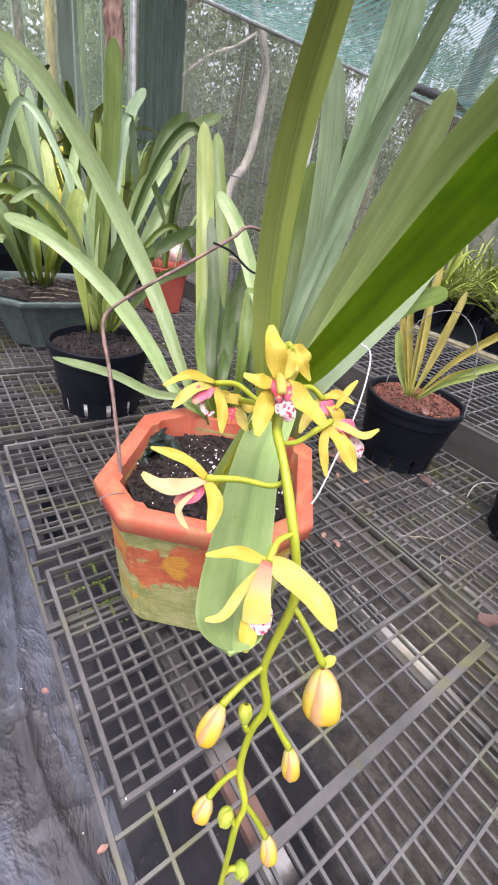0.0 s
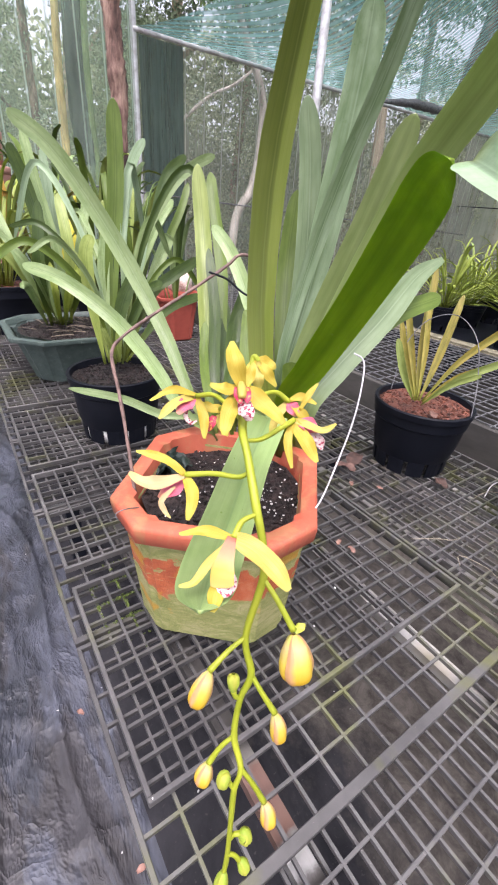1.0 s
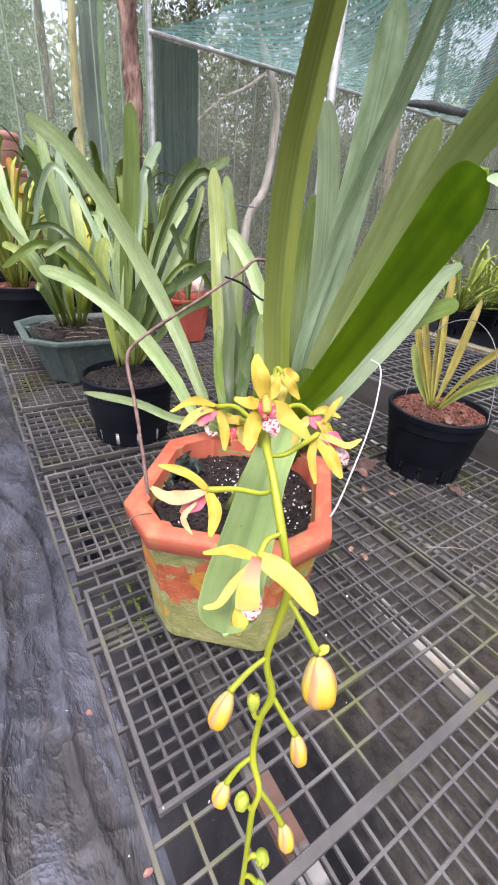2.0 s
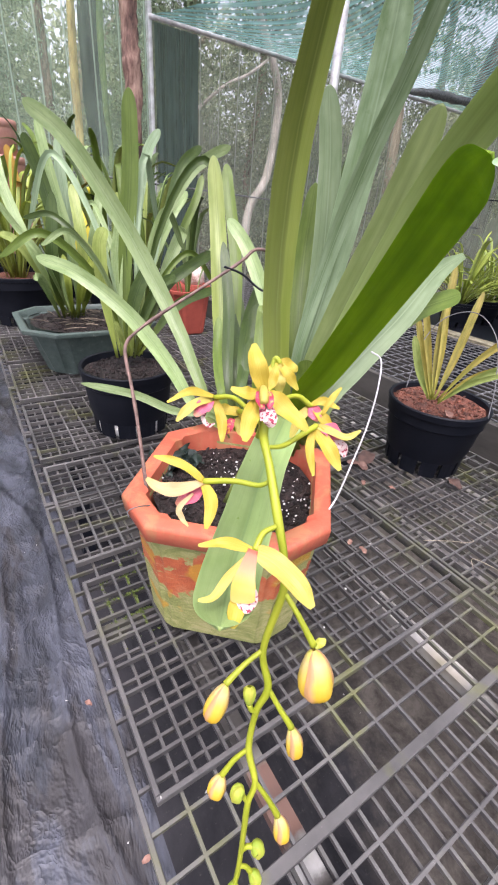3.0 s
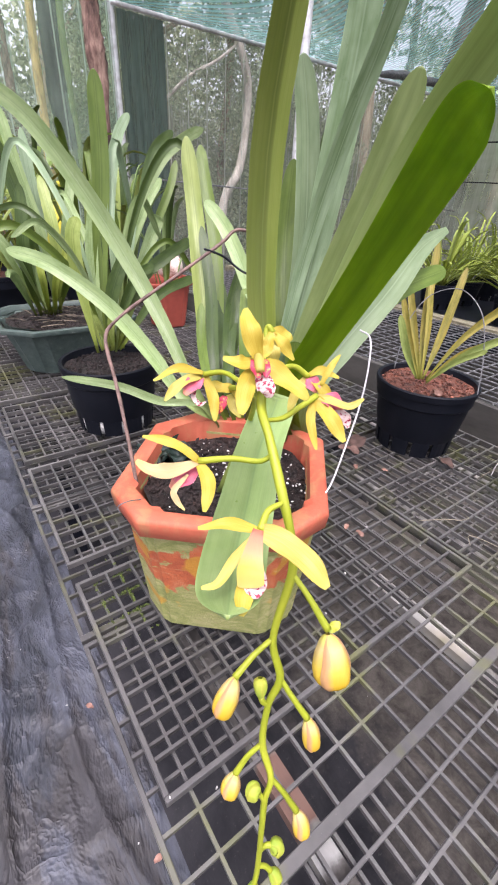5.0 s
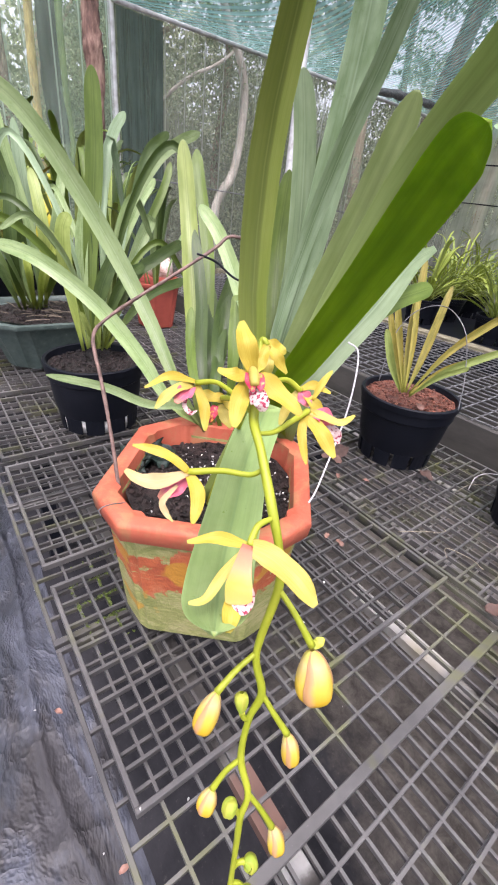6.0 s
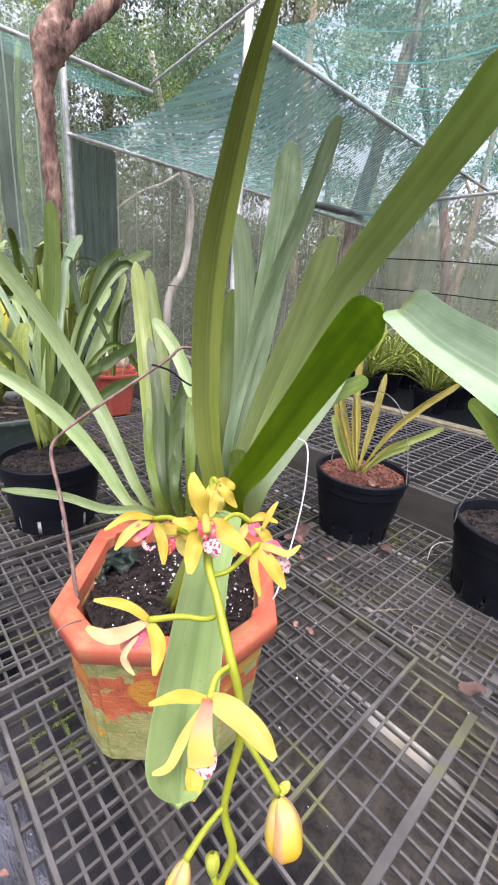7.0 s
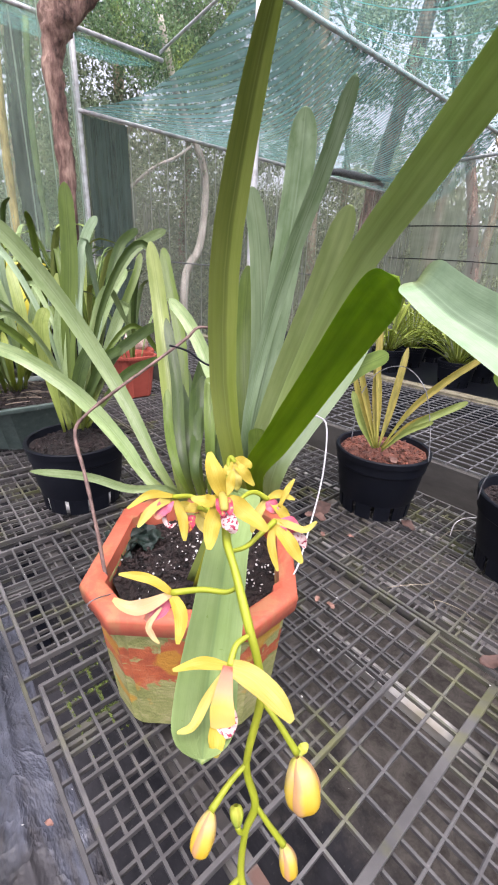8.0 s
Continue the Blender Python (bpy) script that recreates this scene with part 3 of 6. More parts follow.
pot = thing("planter", POT, "weathered eight-sided terracotta planter, mossy green and ochre, on the mesh bench", "planter")
bm = bmesh.new()
r = octagon_shell(bm, [(0.078, 0.03, 0.0), (0.0815, 0.031, 0.004), (0.093, 0.036, 0.145), (0.082, 0.03, 0.145), (0.074, 0.028, 0.012)])
bm.faces.new(r[0][::-1])
bm.faces.new(r[-1])
bmesh.ops.bevel(bm, geom=[e for e in bm.edges if abs(e.verts[0].co.z - e.verts[1].co.z) > 0.05], offset=0.006, segments=3, affect="EDGES")
crisp(bm)
part("body", bm, TERRA, pot, "green-stained terracotta body", True)
bm = bmesh.new()
octagon_shell(bm, [(0.0925, 0.036, 0.1405), (0.098, 0.038, 0.1405), (0.0993, 0.0384, 0.1415), (0.1008, 0.039, 0.156), (0.1, 0.0388, 0.1592), (0.0975, 0.038, 0.1605), (0.0865, 0.034, 0.1605), (0.084, 0.033, 0.159), (0.079, 0.03, 0.12)])
bmesh.ops.bevel(bm, geom=[e for e in bm.edges if abs(e.verts[0].co.z - e.verts[1].co.z) > 0.015], offset=0.008, segments=4, affect="EDGES")
crisp(bm, 50)
part("rim", bm, RIM, pot, "orange terracotta rim", True)


ICO = bmesh.new()
bmesh.ops.create_icosphere(ICO, subdivisions=1, radius=0.5)
ICO.verts.index_update()
ICO_POINTS, ICO_FACES = [v.co.copy() for v in ICO.verts], [[v.index for v in f.verts] for f in ICO.faces]
ICO.free()


def grains(bm, centre, spread, count, size, seed, flat=0.6):
    rnd = random.Random(seed)
    for _ in range(count):
        a, d = rnd.random() * 6.283, spread * math.sqrt(rnd.random())
        s = size * rnd.uniform(0.4, 1.3)
        m = Matrix.Translation((centre[0] + d * math.cos(a), centre[1] + d * math.sin(a), centre[2] + rnd.uniform(-0.2, 0.4) * s))
        m = m @ Euler((rnd.uniform(-0.7, 0.7), rnd.uniform(-0.7, 0.7), rnd.random() * 6)).to_matrix().to_4x4() @ Matrix.Diagonal((s, s * rnd.uniform(0.35, 0.9), s * flat * rnd.uniform(0.5, 1), 1))
        v = [bm.verts.new(m @ (p * rnd.uniform(0.75, 1.2))) for p in ICO_POINTS]
        for f in ICO_FACES:
            bm.faces.new([v[i] for i in f])


def soil_disc(name, label, centre, radius, material, seed, lumps=160):
    ob = thing(name, centre, label, "soil")
    bm = bmesh.new()
    rings = []
    for k in range(9):
        rr = radius * k / 8
        rings.append([bm.verts.new((centre[0] + rr * math.cos(j * 0.2618), centre[1] + rr * math.sin(j * 0.2618), centre[2] + 0.007 * noise.noise(Vector((rr * 60 * math.cos(j * 0.2618), rr * 60 * math.sin(j * 0.2618), seed))))) for j in range(24)])
    for a, b in zip(rings, rings[1:]):
        for j in range(24):
            bm.faces.new((a[j], b[j], b[(j + 1) % 24], a[(j + 1) % 24]))
    bmesh.ops.remove_doubles(bm, verts=bm.verts[:], dist=1e-5)
    bm2 = bmesh.new()
    part("bed", bm, material, ob, "", True)
    grains(bm2, centre, radius * 0.95, lumps, 0.0065, seed)
    tagged(part("coarse_mix", bm2, material, ob), kind="stuff")
    return ob


s = soil_disc("potting_soil", "dark potting mix speckled with white perlite, filling the planter", (POT.x, POT.y, 0.139), 0.089, SOIL, 3, 1500)
bm = bmesh.new()
grains(bm, (POT.x, POT.y, 0.1425), 0.084, 95, 0.0024, 8, 0.9)
grains(bm, (POT.x + 0.02, POT.y + 0.01, 0.144), 0.035, 50, 0.0034, 18, 0.9)
grains(bm, (POT.x + 0.03, POT.y - 0.045, 0.144), 0.03, 40, 0.0036, 19, 0.9)
tagged(part("perlite", bm, PERLITE, s, "white perlite grains"), kind="stuff")


# ---- round nursery pots ----
def nursery_pot(centre, top, bottom, height, label, slots=12, filler=False):
    ob = thing("nursery_pot", centre, label, "plant pot", "black nursery pots")
    x, y, z = centre
    bm = bmesh.new()
    lathe(bm, [(bottom * 0.9, 0.03), (bottom + 0.0012, 0.03), (bottom + (top - 0.003 - bottom) * 0.4, height * 0.4), (top - 0.0075, height * 0.74), (top - 0.0045, height * 0.76), (top - 0.0035, height - 0.014), (top - 0.0075, height - 0.014), (bottom + (top - 0.012 - bottom) * 0.4, height * 0.4), (bottom - 0.004, 0.036), (0.001, 0.034)], 48, centre)
    crisp(bm)
    part("wall", bm, BLACK, ob, "", True)
    bm = bmesh.new()
    lathe(bm, [(top - 0.007, height - 0.014), (top - 0.001, height - 0.013), (top + 0.0005, height - 0.002), (top - 0.001, height), (top - 0.006, height - 0.001), (top - 0.009, height - 0.018)], 48, centre)
    crisp(bm)
    part("rim", bm, BLACK, ob, "", True)
    for i in range(slots):
        a0, a1 = 2 * math.pi * (i + 0.1) / slots, 2 * math.pi * (i + 0.9) / slots
        bm = bmesh.new()
        q = [[], [], [], []]
        for k in range(4):
            a = a0 + (a1 - a0) * k / 3
            for n_, (rr, zz) in enumerate(((bottom * 0.985, 0.0), (bottom + 0.0015, 0.03), (bottom - 0.002, 0.03), (bottom * 0.985 - 0.0035, 0.0))):
                q[n_].append(bm.verts.new((x + rr * math.cos(a), y + rr * math.sin(a), z + zz)))
        for n_ in range(4):
            for k in range(3):
                bm.faces.new((q[n_][k], q[n_][k + 1], q[(n_ + 1) % 4][k + 1], q[(n_ + 1) % 4][k]))
        for k in (0, 3):
            bm.faces.new([q[n_][k] for n_ in range(4)])
        part("foot", bm, BLACK, ob)
    # Added white disc inside the foot, so that the slots look white.
    if filler:
        bm = bmesh.new()
        lathe(bm, [(0.001, 0.004), (bottom - 0.003, 0.004), (bottom - 0.0012, 0.029), (0.001, 0.029)], 36, centre)
        part("drainage_foam", bm, PERLITE, ob, "white filler disc showing through the slots", True)
    return ob


LB, RB, TB = Vector((0.182, 0.625, 0.0)), Vector((0.643, 0.25, 0.0)), Vector((0.66, -0.02, 0.0))
nursery_pot(LB, 0.09, 0.072, 0.13, "black slotted nursery pot with dark bark mix, on the bench", 11, True)
nursery_pot(RB, 0.09, 0.07, 0.13, "black nursery pot full of reddish coconut chips, on the bench")
nursery_pot(TB, 0.09, 0.07, 0.13, "black nursery pot at the bench edge, dark mix inside")
soil_disc("potting_soil", "dark damp bark mix filling the black pot", LB + Vector((0, 0, 0.117)), 0.083, SOIL, 5, 900)
soil_disc("potting_soil", "reddish-brown coconut chips filling the black pot", RB + Vector((0, 0, 0.119)), 0.083, CHIPS, 6, 800)
soil_disc("potting_soil", "dark wet mix in the black pot", TB + Vector((0, 0, 0.113)), 0.083, SOIL, 7, 800)

# ---- main orchid ----
orchid = thing("orchid_plant", POT + Vector((0, 0, 0.14)), "orchid with long strap leaves and a hanging yellow flower spike", "orchid")
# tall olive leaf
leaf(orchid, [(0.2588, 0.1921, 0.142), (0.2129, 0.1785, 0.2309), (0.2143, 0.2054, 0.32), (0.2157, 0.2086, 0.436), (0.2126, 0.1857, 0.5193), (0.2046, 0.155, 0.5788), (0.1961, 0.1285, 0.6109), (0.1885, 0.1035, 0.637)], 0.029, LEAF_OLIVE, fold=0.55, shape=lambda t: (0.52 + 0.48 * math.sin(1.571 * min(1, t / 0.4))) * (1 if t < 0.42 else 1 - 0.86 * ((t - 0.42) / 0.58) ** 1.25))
# broad leaf towards the right
leaf(orchid, [(0.2503, 0.1917, 0.142), (0.24, 0.1674, 0.2276), (0.2763, 0.1613, 0.3152), (0.2925, 0.1173, 0.4307), (0.2776, 0.056, 0.4979), (0.2392, -0.0032, 0.5356), (0.2025, -0.0399, 0.5484)], 0.031, LEAF_BROAD, fold=0.12)
# deep green leaf that folds over
leaf(orchid, [(0.2771, 0.1974, 0.142), (0.2085, 0.1437, 0.2395), (0.2009, 0.1072, 0.291), (0.1883, 0.058, 0.3555), (0.1633, 0.0123, 0.4024), (0.1408, -0.0148, 0.4214), (0.1272, -0.0306, 0.4292)], 0.0275, LEAF_DEEP, fold=0.28, n=44, shape=lambda t: (0.45 + 0.55 * math.sin(1.571 * min(1, t / 0.45))) * (1 - 0.3 * max(0, (t - 0.6) / 0.4) ** 2) * (1 if t < 0.88 else max(0.0, 1 - ((t - 0.88) / 0.12) ** 2) ** 0.5))
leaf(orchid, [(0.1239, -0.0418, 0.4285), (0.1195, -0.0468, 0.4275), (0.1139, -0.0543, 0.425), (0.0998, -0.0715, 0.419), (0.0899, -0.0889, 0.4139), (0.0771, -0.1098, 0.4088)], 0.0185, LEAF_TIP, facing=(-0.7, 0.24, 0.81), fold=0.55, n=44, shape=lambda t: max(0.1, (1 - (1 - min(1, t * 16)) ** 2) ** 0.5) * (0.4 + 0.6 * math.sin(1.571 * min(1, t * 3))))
# pale leaf leaning away
leaf(orchid, [(0.2681, 0.1831, 0.142), (0.2631, 0.1684, 0.2222), (0.3149, 0.1785, 0.2594), (0.3867, 0.1883, 0.3048), (0.4666, 0.2081, 0.3528), (0.5155, 0.2085, 0.3749)], 0.033, LEAF_SILVER, fold=0.35, shape=lambda t: (0.45 + 0.55 * math.sin(1.571 * min(1, t / 0.4))) * (1 - 0.75 * max(0, (t - 0.62) / 0.38) ** 1.5))
leaf(orchid, [(0.2595, 0.1964, 0.142), (0.2995, 0.1823, 0.2321), (0.378, 0.2055, 0.2732), (0.4382, 0.2042, 0.3071), (0.5176, 0.1977, 0.3276)], 0.028, LEAF, fold=0.15)
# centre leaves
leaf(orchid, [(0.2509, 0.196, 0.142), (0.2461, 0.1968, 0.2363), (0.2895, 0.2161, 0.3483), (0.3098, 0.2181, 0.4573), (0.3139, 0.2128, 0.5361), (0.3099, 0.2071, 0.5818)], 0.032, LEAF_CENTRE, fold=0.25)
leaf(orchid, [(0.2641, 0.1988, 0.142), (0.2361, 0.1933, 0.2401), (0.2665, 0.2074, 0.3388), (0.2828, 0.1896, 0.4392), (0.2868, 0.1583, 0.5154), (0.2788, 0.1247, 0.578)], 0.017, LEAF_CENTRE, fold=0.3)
leaf(orchid, [(0.2642, 0.185, 0.142), (0.2521, 0.1881, 0.2307), (0.2893, 0.1917, 0.3131), (0.3194, 0.1788, 0.4068), (0.332, 0.1563, 0.4973)], 0.032, LEAF_BROAD, fold=0.2)
leaf(orchid, [(0.2555, 0.1983, 0.142), (0.2582, 0.2106, 0.2283), (0.3016, 0.2451, 0.3429), (0.3141, 0.2694, 0.4522), (0.3062, 0.2795, 0.5222)], 0.026, LEAF_SILVER, fold=0.3)
leaf(orchid, [(0.2689, 0.2013, 0.142), (0.272, 0.2267, 0.2269), (0.3121, 0.2911, 0.3498), (0.3303, 0.3089, 0.4401)], 0.024, LEAF, fold=0.3)
leaf(orchid, [(0.2688, 0.1873, 0.142), (0.2635, 0.2061, 0.2286), (0.3254, 0.2529, 0.3541), (0.3407, 0.2711, 0.4665)], 0.02, LEAF_DARK, fold=0.3)
# leaves on the other side
leaf(orchid, [(0.2047, 0.2529, 0.142), (0.1699, 0.2686, 0.2019), (0.1671, 0.3559, 0.2756), (0.1364, 0.4255, 0.3709), (0.0864, 0.4586, 0.457), (0.0449, 0.4726, 0.4914)], 0.0215, LEAF_GREY, fold=0.5)
leaf(orchid, [(0.2176, 0.2569, 0.142), (0.1586, 0.2679, 0.1891), (0.1542, 0.344, 0.2211), (0.1363, 0.4415, 0.2644), (0.0872, 0.5053, 0.3099), (0.0435, 0.5557, 0.326)], 0.0215, LEAF_GREY, fold=0.5)
leaf(orchid, [(0.1964, 0.2519, 0.142), (0.1974, 0.2746, 0.1952), (0.2444, 0.3722, 0.2679), (0.282, 0.4599, 0.3758), (0.2909, 0.4977, 0.4702)], 0.0255, LEAF_LIME, fold=0.5)
leaf(orchid, [(0.209, 0.2558, 0.142), (0.2234, 0.2981, 0.1978), (0.2909, 0.4145, 0.3208), (0.3134, 0.4882, 0.4276), (0.318, 0.5063, 0.4635)], 0.018, LEAF, fold=0.3)
leaf(orchid, [(0.2221, 0.2599, 0.142), (0.2434, 0.2502, 0.2708), (0.2626, 0.2983, 0.3122), (0.266, 0.3521, 0.3638), (0.2552, 0.3837, 0.3942)], 0.0185, LEAF_GREY, fold=0.45)
leaf(orchid, [(0.2006, 0.2548, 0.142), (0.1623, 0.2324, 0.197), (0.1194, 0.2462, 0.2055), (0.0827, 0.2683, 0.2223), (0.0324, 0.2871, 0.2361)], 0.0095, LEAF_GREY, fold=0.3)
leaf(orchid, [(0.2531, 0.1964, 0.142), (0.2387, 0.1739, 0.2036), (0.2433, 0.1778, 0.2429), (0.241, 0.1793, 0.272)], 0.022, LEAF, fold=0.3)
leaf(orchid, [(0.2127, 0.2475, 0.142), (0.2025, 0.2737, 0.2132), (0.2522, 0.3672, 0.2894), (0.277, 0.4339, 0.3634)], 0.016, LEAF_DARK, fold=0.3)
leaf(orchid, [(0.2194, 0.2443, 0.142), (0.2188, 0.267, 0.2209), (0.2639, 0.3317, 0.2734), (0.2912, 0.3489, 0.3217)], 0.018, LEAF_DARK, fold=0.3)
leaf(orchid, [(0.2161, 0.2459, 0.142), (0.2237, 0.2889, 0.2201), (0.2638, 0.3525, 0.2604), (0.2837, 0.3976, 0.298)], 0.018, LEAF_DARK, fold=0.3)
leaf(orchid, [(0.2228, 0.2426, 0.142), (0.2231, 0.2421, 0.2293), (0.2442, 0.2729, 0.2818), (0.2529, 0.2858, 0.306)], 0.015, LEAF, fold=0.3)
for pts, w, m in (
    ([(0.2165, 0.2424, 0.142), (0.2027, 0.2459, 0.2089), (0.2449, 0.298, 0.2456), (0.2729, 0.3315, 0.2957)], 0.015, LEAF_DARK),
    ([(0.2246, 0.2385, 0.142), (0.2286, 0.2291, 0.2112), (0.2593, 0.27, 0.2671), (0.2781, 0.3073, 0.3147)], 0.014, LEAF_DARK),
    ([(0.2113, 0.2481, 0.142), (0.1848, 0.2562, 0.2078), (0.2096, 0.3186, 0.2431), (0.2299, 0.3536, 0.2781)], 0.012, LEAF),
    ([(0.2482, 0.2019, 0.142), (0.2315, 0.1978, 0.2089), (0.2494, 0.2319, 0.2508), (0.2623, 0.2601, 0.2836)], 0.014, LEAF_DARK),
):
    leaf(orchid, pts, w, m, fold=0.4)
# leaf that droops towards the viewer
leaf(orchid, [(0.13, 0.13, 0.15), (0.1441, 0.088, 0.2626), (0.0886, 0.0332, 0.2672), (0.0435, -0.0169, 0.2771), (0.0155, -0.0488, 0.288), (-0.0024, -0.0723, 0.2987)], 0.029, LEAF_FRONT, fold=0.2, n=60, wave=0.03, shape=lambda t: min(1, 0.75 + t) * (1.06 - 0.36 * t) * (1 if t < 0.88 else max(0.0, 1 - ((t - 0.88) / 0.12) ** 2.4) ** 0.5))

# ---- flower spike ----
STEM = [(0.12, 0.12, 0.16), (0.1, 0.06, 0.27), (0.0489, -0.0144, 0.3348), (0.0393, -0.0284, 0.3304), (0.0352, -0.0392, 0.3247), (0.0304, -0.0535, 0.3122), (0.0301, -0.0598, 0.3), (0.0286, -0.0639, 0.2877), (0.0215, -0.0658, 0.2613), (0.0215, -0.0718, 0.2454), (0.0171, -0.072, 0.2333), (0.0131, -0.0753, 0.2149), (0.0125, -0.0827, 0.203), (0.0085, -0.0848, 0.194), (0.0061, -0.0877, 0.177), (0.0034, -0.0911, 0.1509), (0.002, -0.092, 0.14)]
mat_stalk = Mat("flower_stalk", 0.45)
mat_stalk.colour(mat_stalk.ramp(mat_stalk.noise(mat_stalk.coord(), 60, 4), (0.3, (0.27, 0.32, 0.015)), (0.7, (0.38, 0.41, 0.03))))
STALK = mat_stalk.translucent((0.4, 0.45, 0.04), 0.2).m
bm = bmesh.new()
tube(bm, STEM, lambda t: (0.0018 + 0.00012 * math.sin(t * 47)) * (1 - 0.36 * t), 110, 10)
part("flower_stem", bm, STALK, orchid, "yellow-green arching flower stem", True)


def petal_material(name, base, tip, glow=0.22):
    k = Mat(name, 0.5, 0, 0.35)
    tone = k.mix(k.ramp(k.noise(k.coord("UV", (22, 0.7, 1)), 1.0, 3), (0.3, (0, 0, 0)), (0.7, (1, 1, 1))), base, tip)
    tone = k.mix(k.math("MULTIPLY", k.noise(k.coord(), 90, 4), 0.5), tone, tip)
    sep = k.n.new("ShaderNodeSeparateXYZ")
    k.l.new(k.coord("UV"), sep.inputs[0])
    green = k.ramp(k.math("ADD", k.math("MULTIPLY", sep.outputs[1], 0.333), k.math("MULTIPLY", k.noise(k.coord(), 200, 3), 0.3)), (0.86, (0, 0, 0)), (1.1, (1, 1, 1)))
    tone = k.mix(k.math("MULTIPLY", green, 0.35), tone, (0.4, 0.4, 0.06))
    k.colour(tone)
    k.bump(k.noise(k.coord("UV", (30, 1, 1)), 1.0, 2), 0.2, 0.0004)
    return k.translucent(tone, glow).m


YELLOW = petal_material("yellow_petal", (0.39, 0.265, 0.011), (0.48, 0.38, 0.055))
PALEYELLOW = petal_material("pale_yellow_petal", (0.39, 0.3, 0.03), (0.48, 0.4, 0.11))
CREAM = petal_material("cream_petal", (0.46, 0.34, 0.12), (0.53, 0.36, 0.22))
PINK = petal_material("pink_lip", (0.58, 0.035, 0.12), (0.68, 0.2, 0.26))


def graded(name, stops, streak=0.0, streak_tone=(0.5, 0.24, 0.13), run=1.0):
    """A petal or bud skin whose colour runs along its length, with a flushed edge."""
    k = Mat(name, 0.48, 0, 0.35)
    sep = k.n.new("ShaderNodeSeparateXYZ")
    k.l.new(k.coord("UV"), sep.inputs[0])
    wobble = k.math("MULTIPLY", k.math("SUBTRACT", k.noise(k.coord(), 150, 4), 0.5), 0.3)
    tone = k.ramp(k.math("ADD", k.math("MULTIPLY", sep.outputs[1], run), wobble), *stops)
    if streak:
        flush = k.ramp(k.math("ADD", sep.outputs[0], wobble), (0.66, (0, 0, 0)), (0.8, (1, 1, 1)))
        tone = k.mix(k.math("MULTIPLY", flush, streak), tone, streak_tone)
    k.colour(tone)
    k.bump(k.noise(k.coord("UV", (14, 2, 1)), 1.0, 3), 0.2, 0.0004)
    return k.translucent(tone, 0.22).m


BUD = graded("bud_skin", ((0.02, (0.5, 0.48, 0.1)), (0.2, (0.58, 0.46, 0.2)), (0.5, (0.57, 0.42, 0.06)), (0.9, (0.56, 0.36, 0.015)), (1.0, (0.5, 0.2, 0.07))), 0.8, (0.5, 0.26, 0.15))
BUD_SMALL = graded("small_bud_skin", ((0.15, (0.36, 0.42, 0.05)), (0.45, (0.52, 0.44, 0.05)), (1.0, (0.55, 0.34, 0.015))), 0.7, (0.56, 0.2, 0.05))
BUD_GREEN = graded("green_bud_skin", ((0.1, (0.26, 0.36, 0.04)), (1.0, (0.42, 0.45, 0.06))), 0.3, (0.4, 0.3, 0.05))
HOOD = graded("flushed_petal", ((0.0, (0.5, 0.16, 0.11)), (0.35, (0.5, 0.28, 0.13)), (0.6, (0.45, 0.33, 0.05)), (1.0, (0.48, 0.36, 0.1))), run=0.333)
k = Mat("spotted_lip", 0.5)
lipc = k.ramp(k.noise(k.coord(), 800, 2, 0.5), (0.53, (0.6, 0.46, 0.44)), (0.6, (0.3, 0.012, 0.05)))
k.colour(lipc)
LIP = k.translucent(lipc, 0.25).m
k = Mat("red_stripe", 0.5)
k.colour(k.ramp(k.noise(k.coord(), 500, 2), (0.35, (0.7, 0.3, 0.06)), (0.45, (0.36, 0.015, 0.05))))
STRIPE = k.m

OVAL = lambda t: max(0.1, math.sin(math.pi * (0.12 + 0.83 * t)) ** 0.75)


def tepal(name, parent, points, width, material, fold=0.2, facing=None, label="", shape=None):
    bm = bmesh.new()
    mid = Vector(points[len(points) // 2])
    blade(bm, points, width, facing or (EYE - mid).normalized() + Vector((0, 0, 0.6)), fold, 0.0003, 20, shape or OVAL, 0, 0.08 if shape else 0.42, int(1e5 * abs(mid.x)))
    return part(name, bm, material, parent, label, True)


def blossom(stalk_points, label):
    """A flower: its stalk with ovary, to which sepals, petals and lip belong."""
    bm = bmesh.new()
    tube(bm, stalk_points, lambda t: 0.00085 + 0.00045 * t, 16, 8)
    return part("flower", bm, STALK, orchid, label, True)


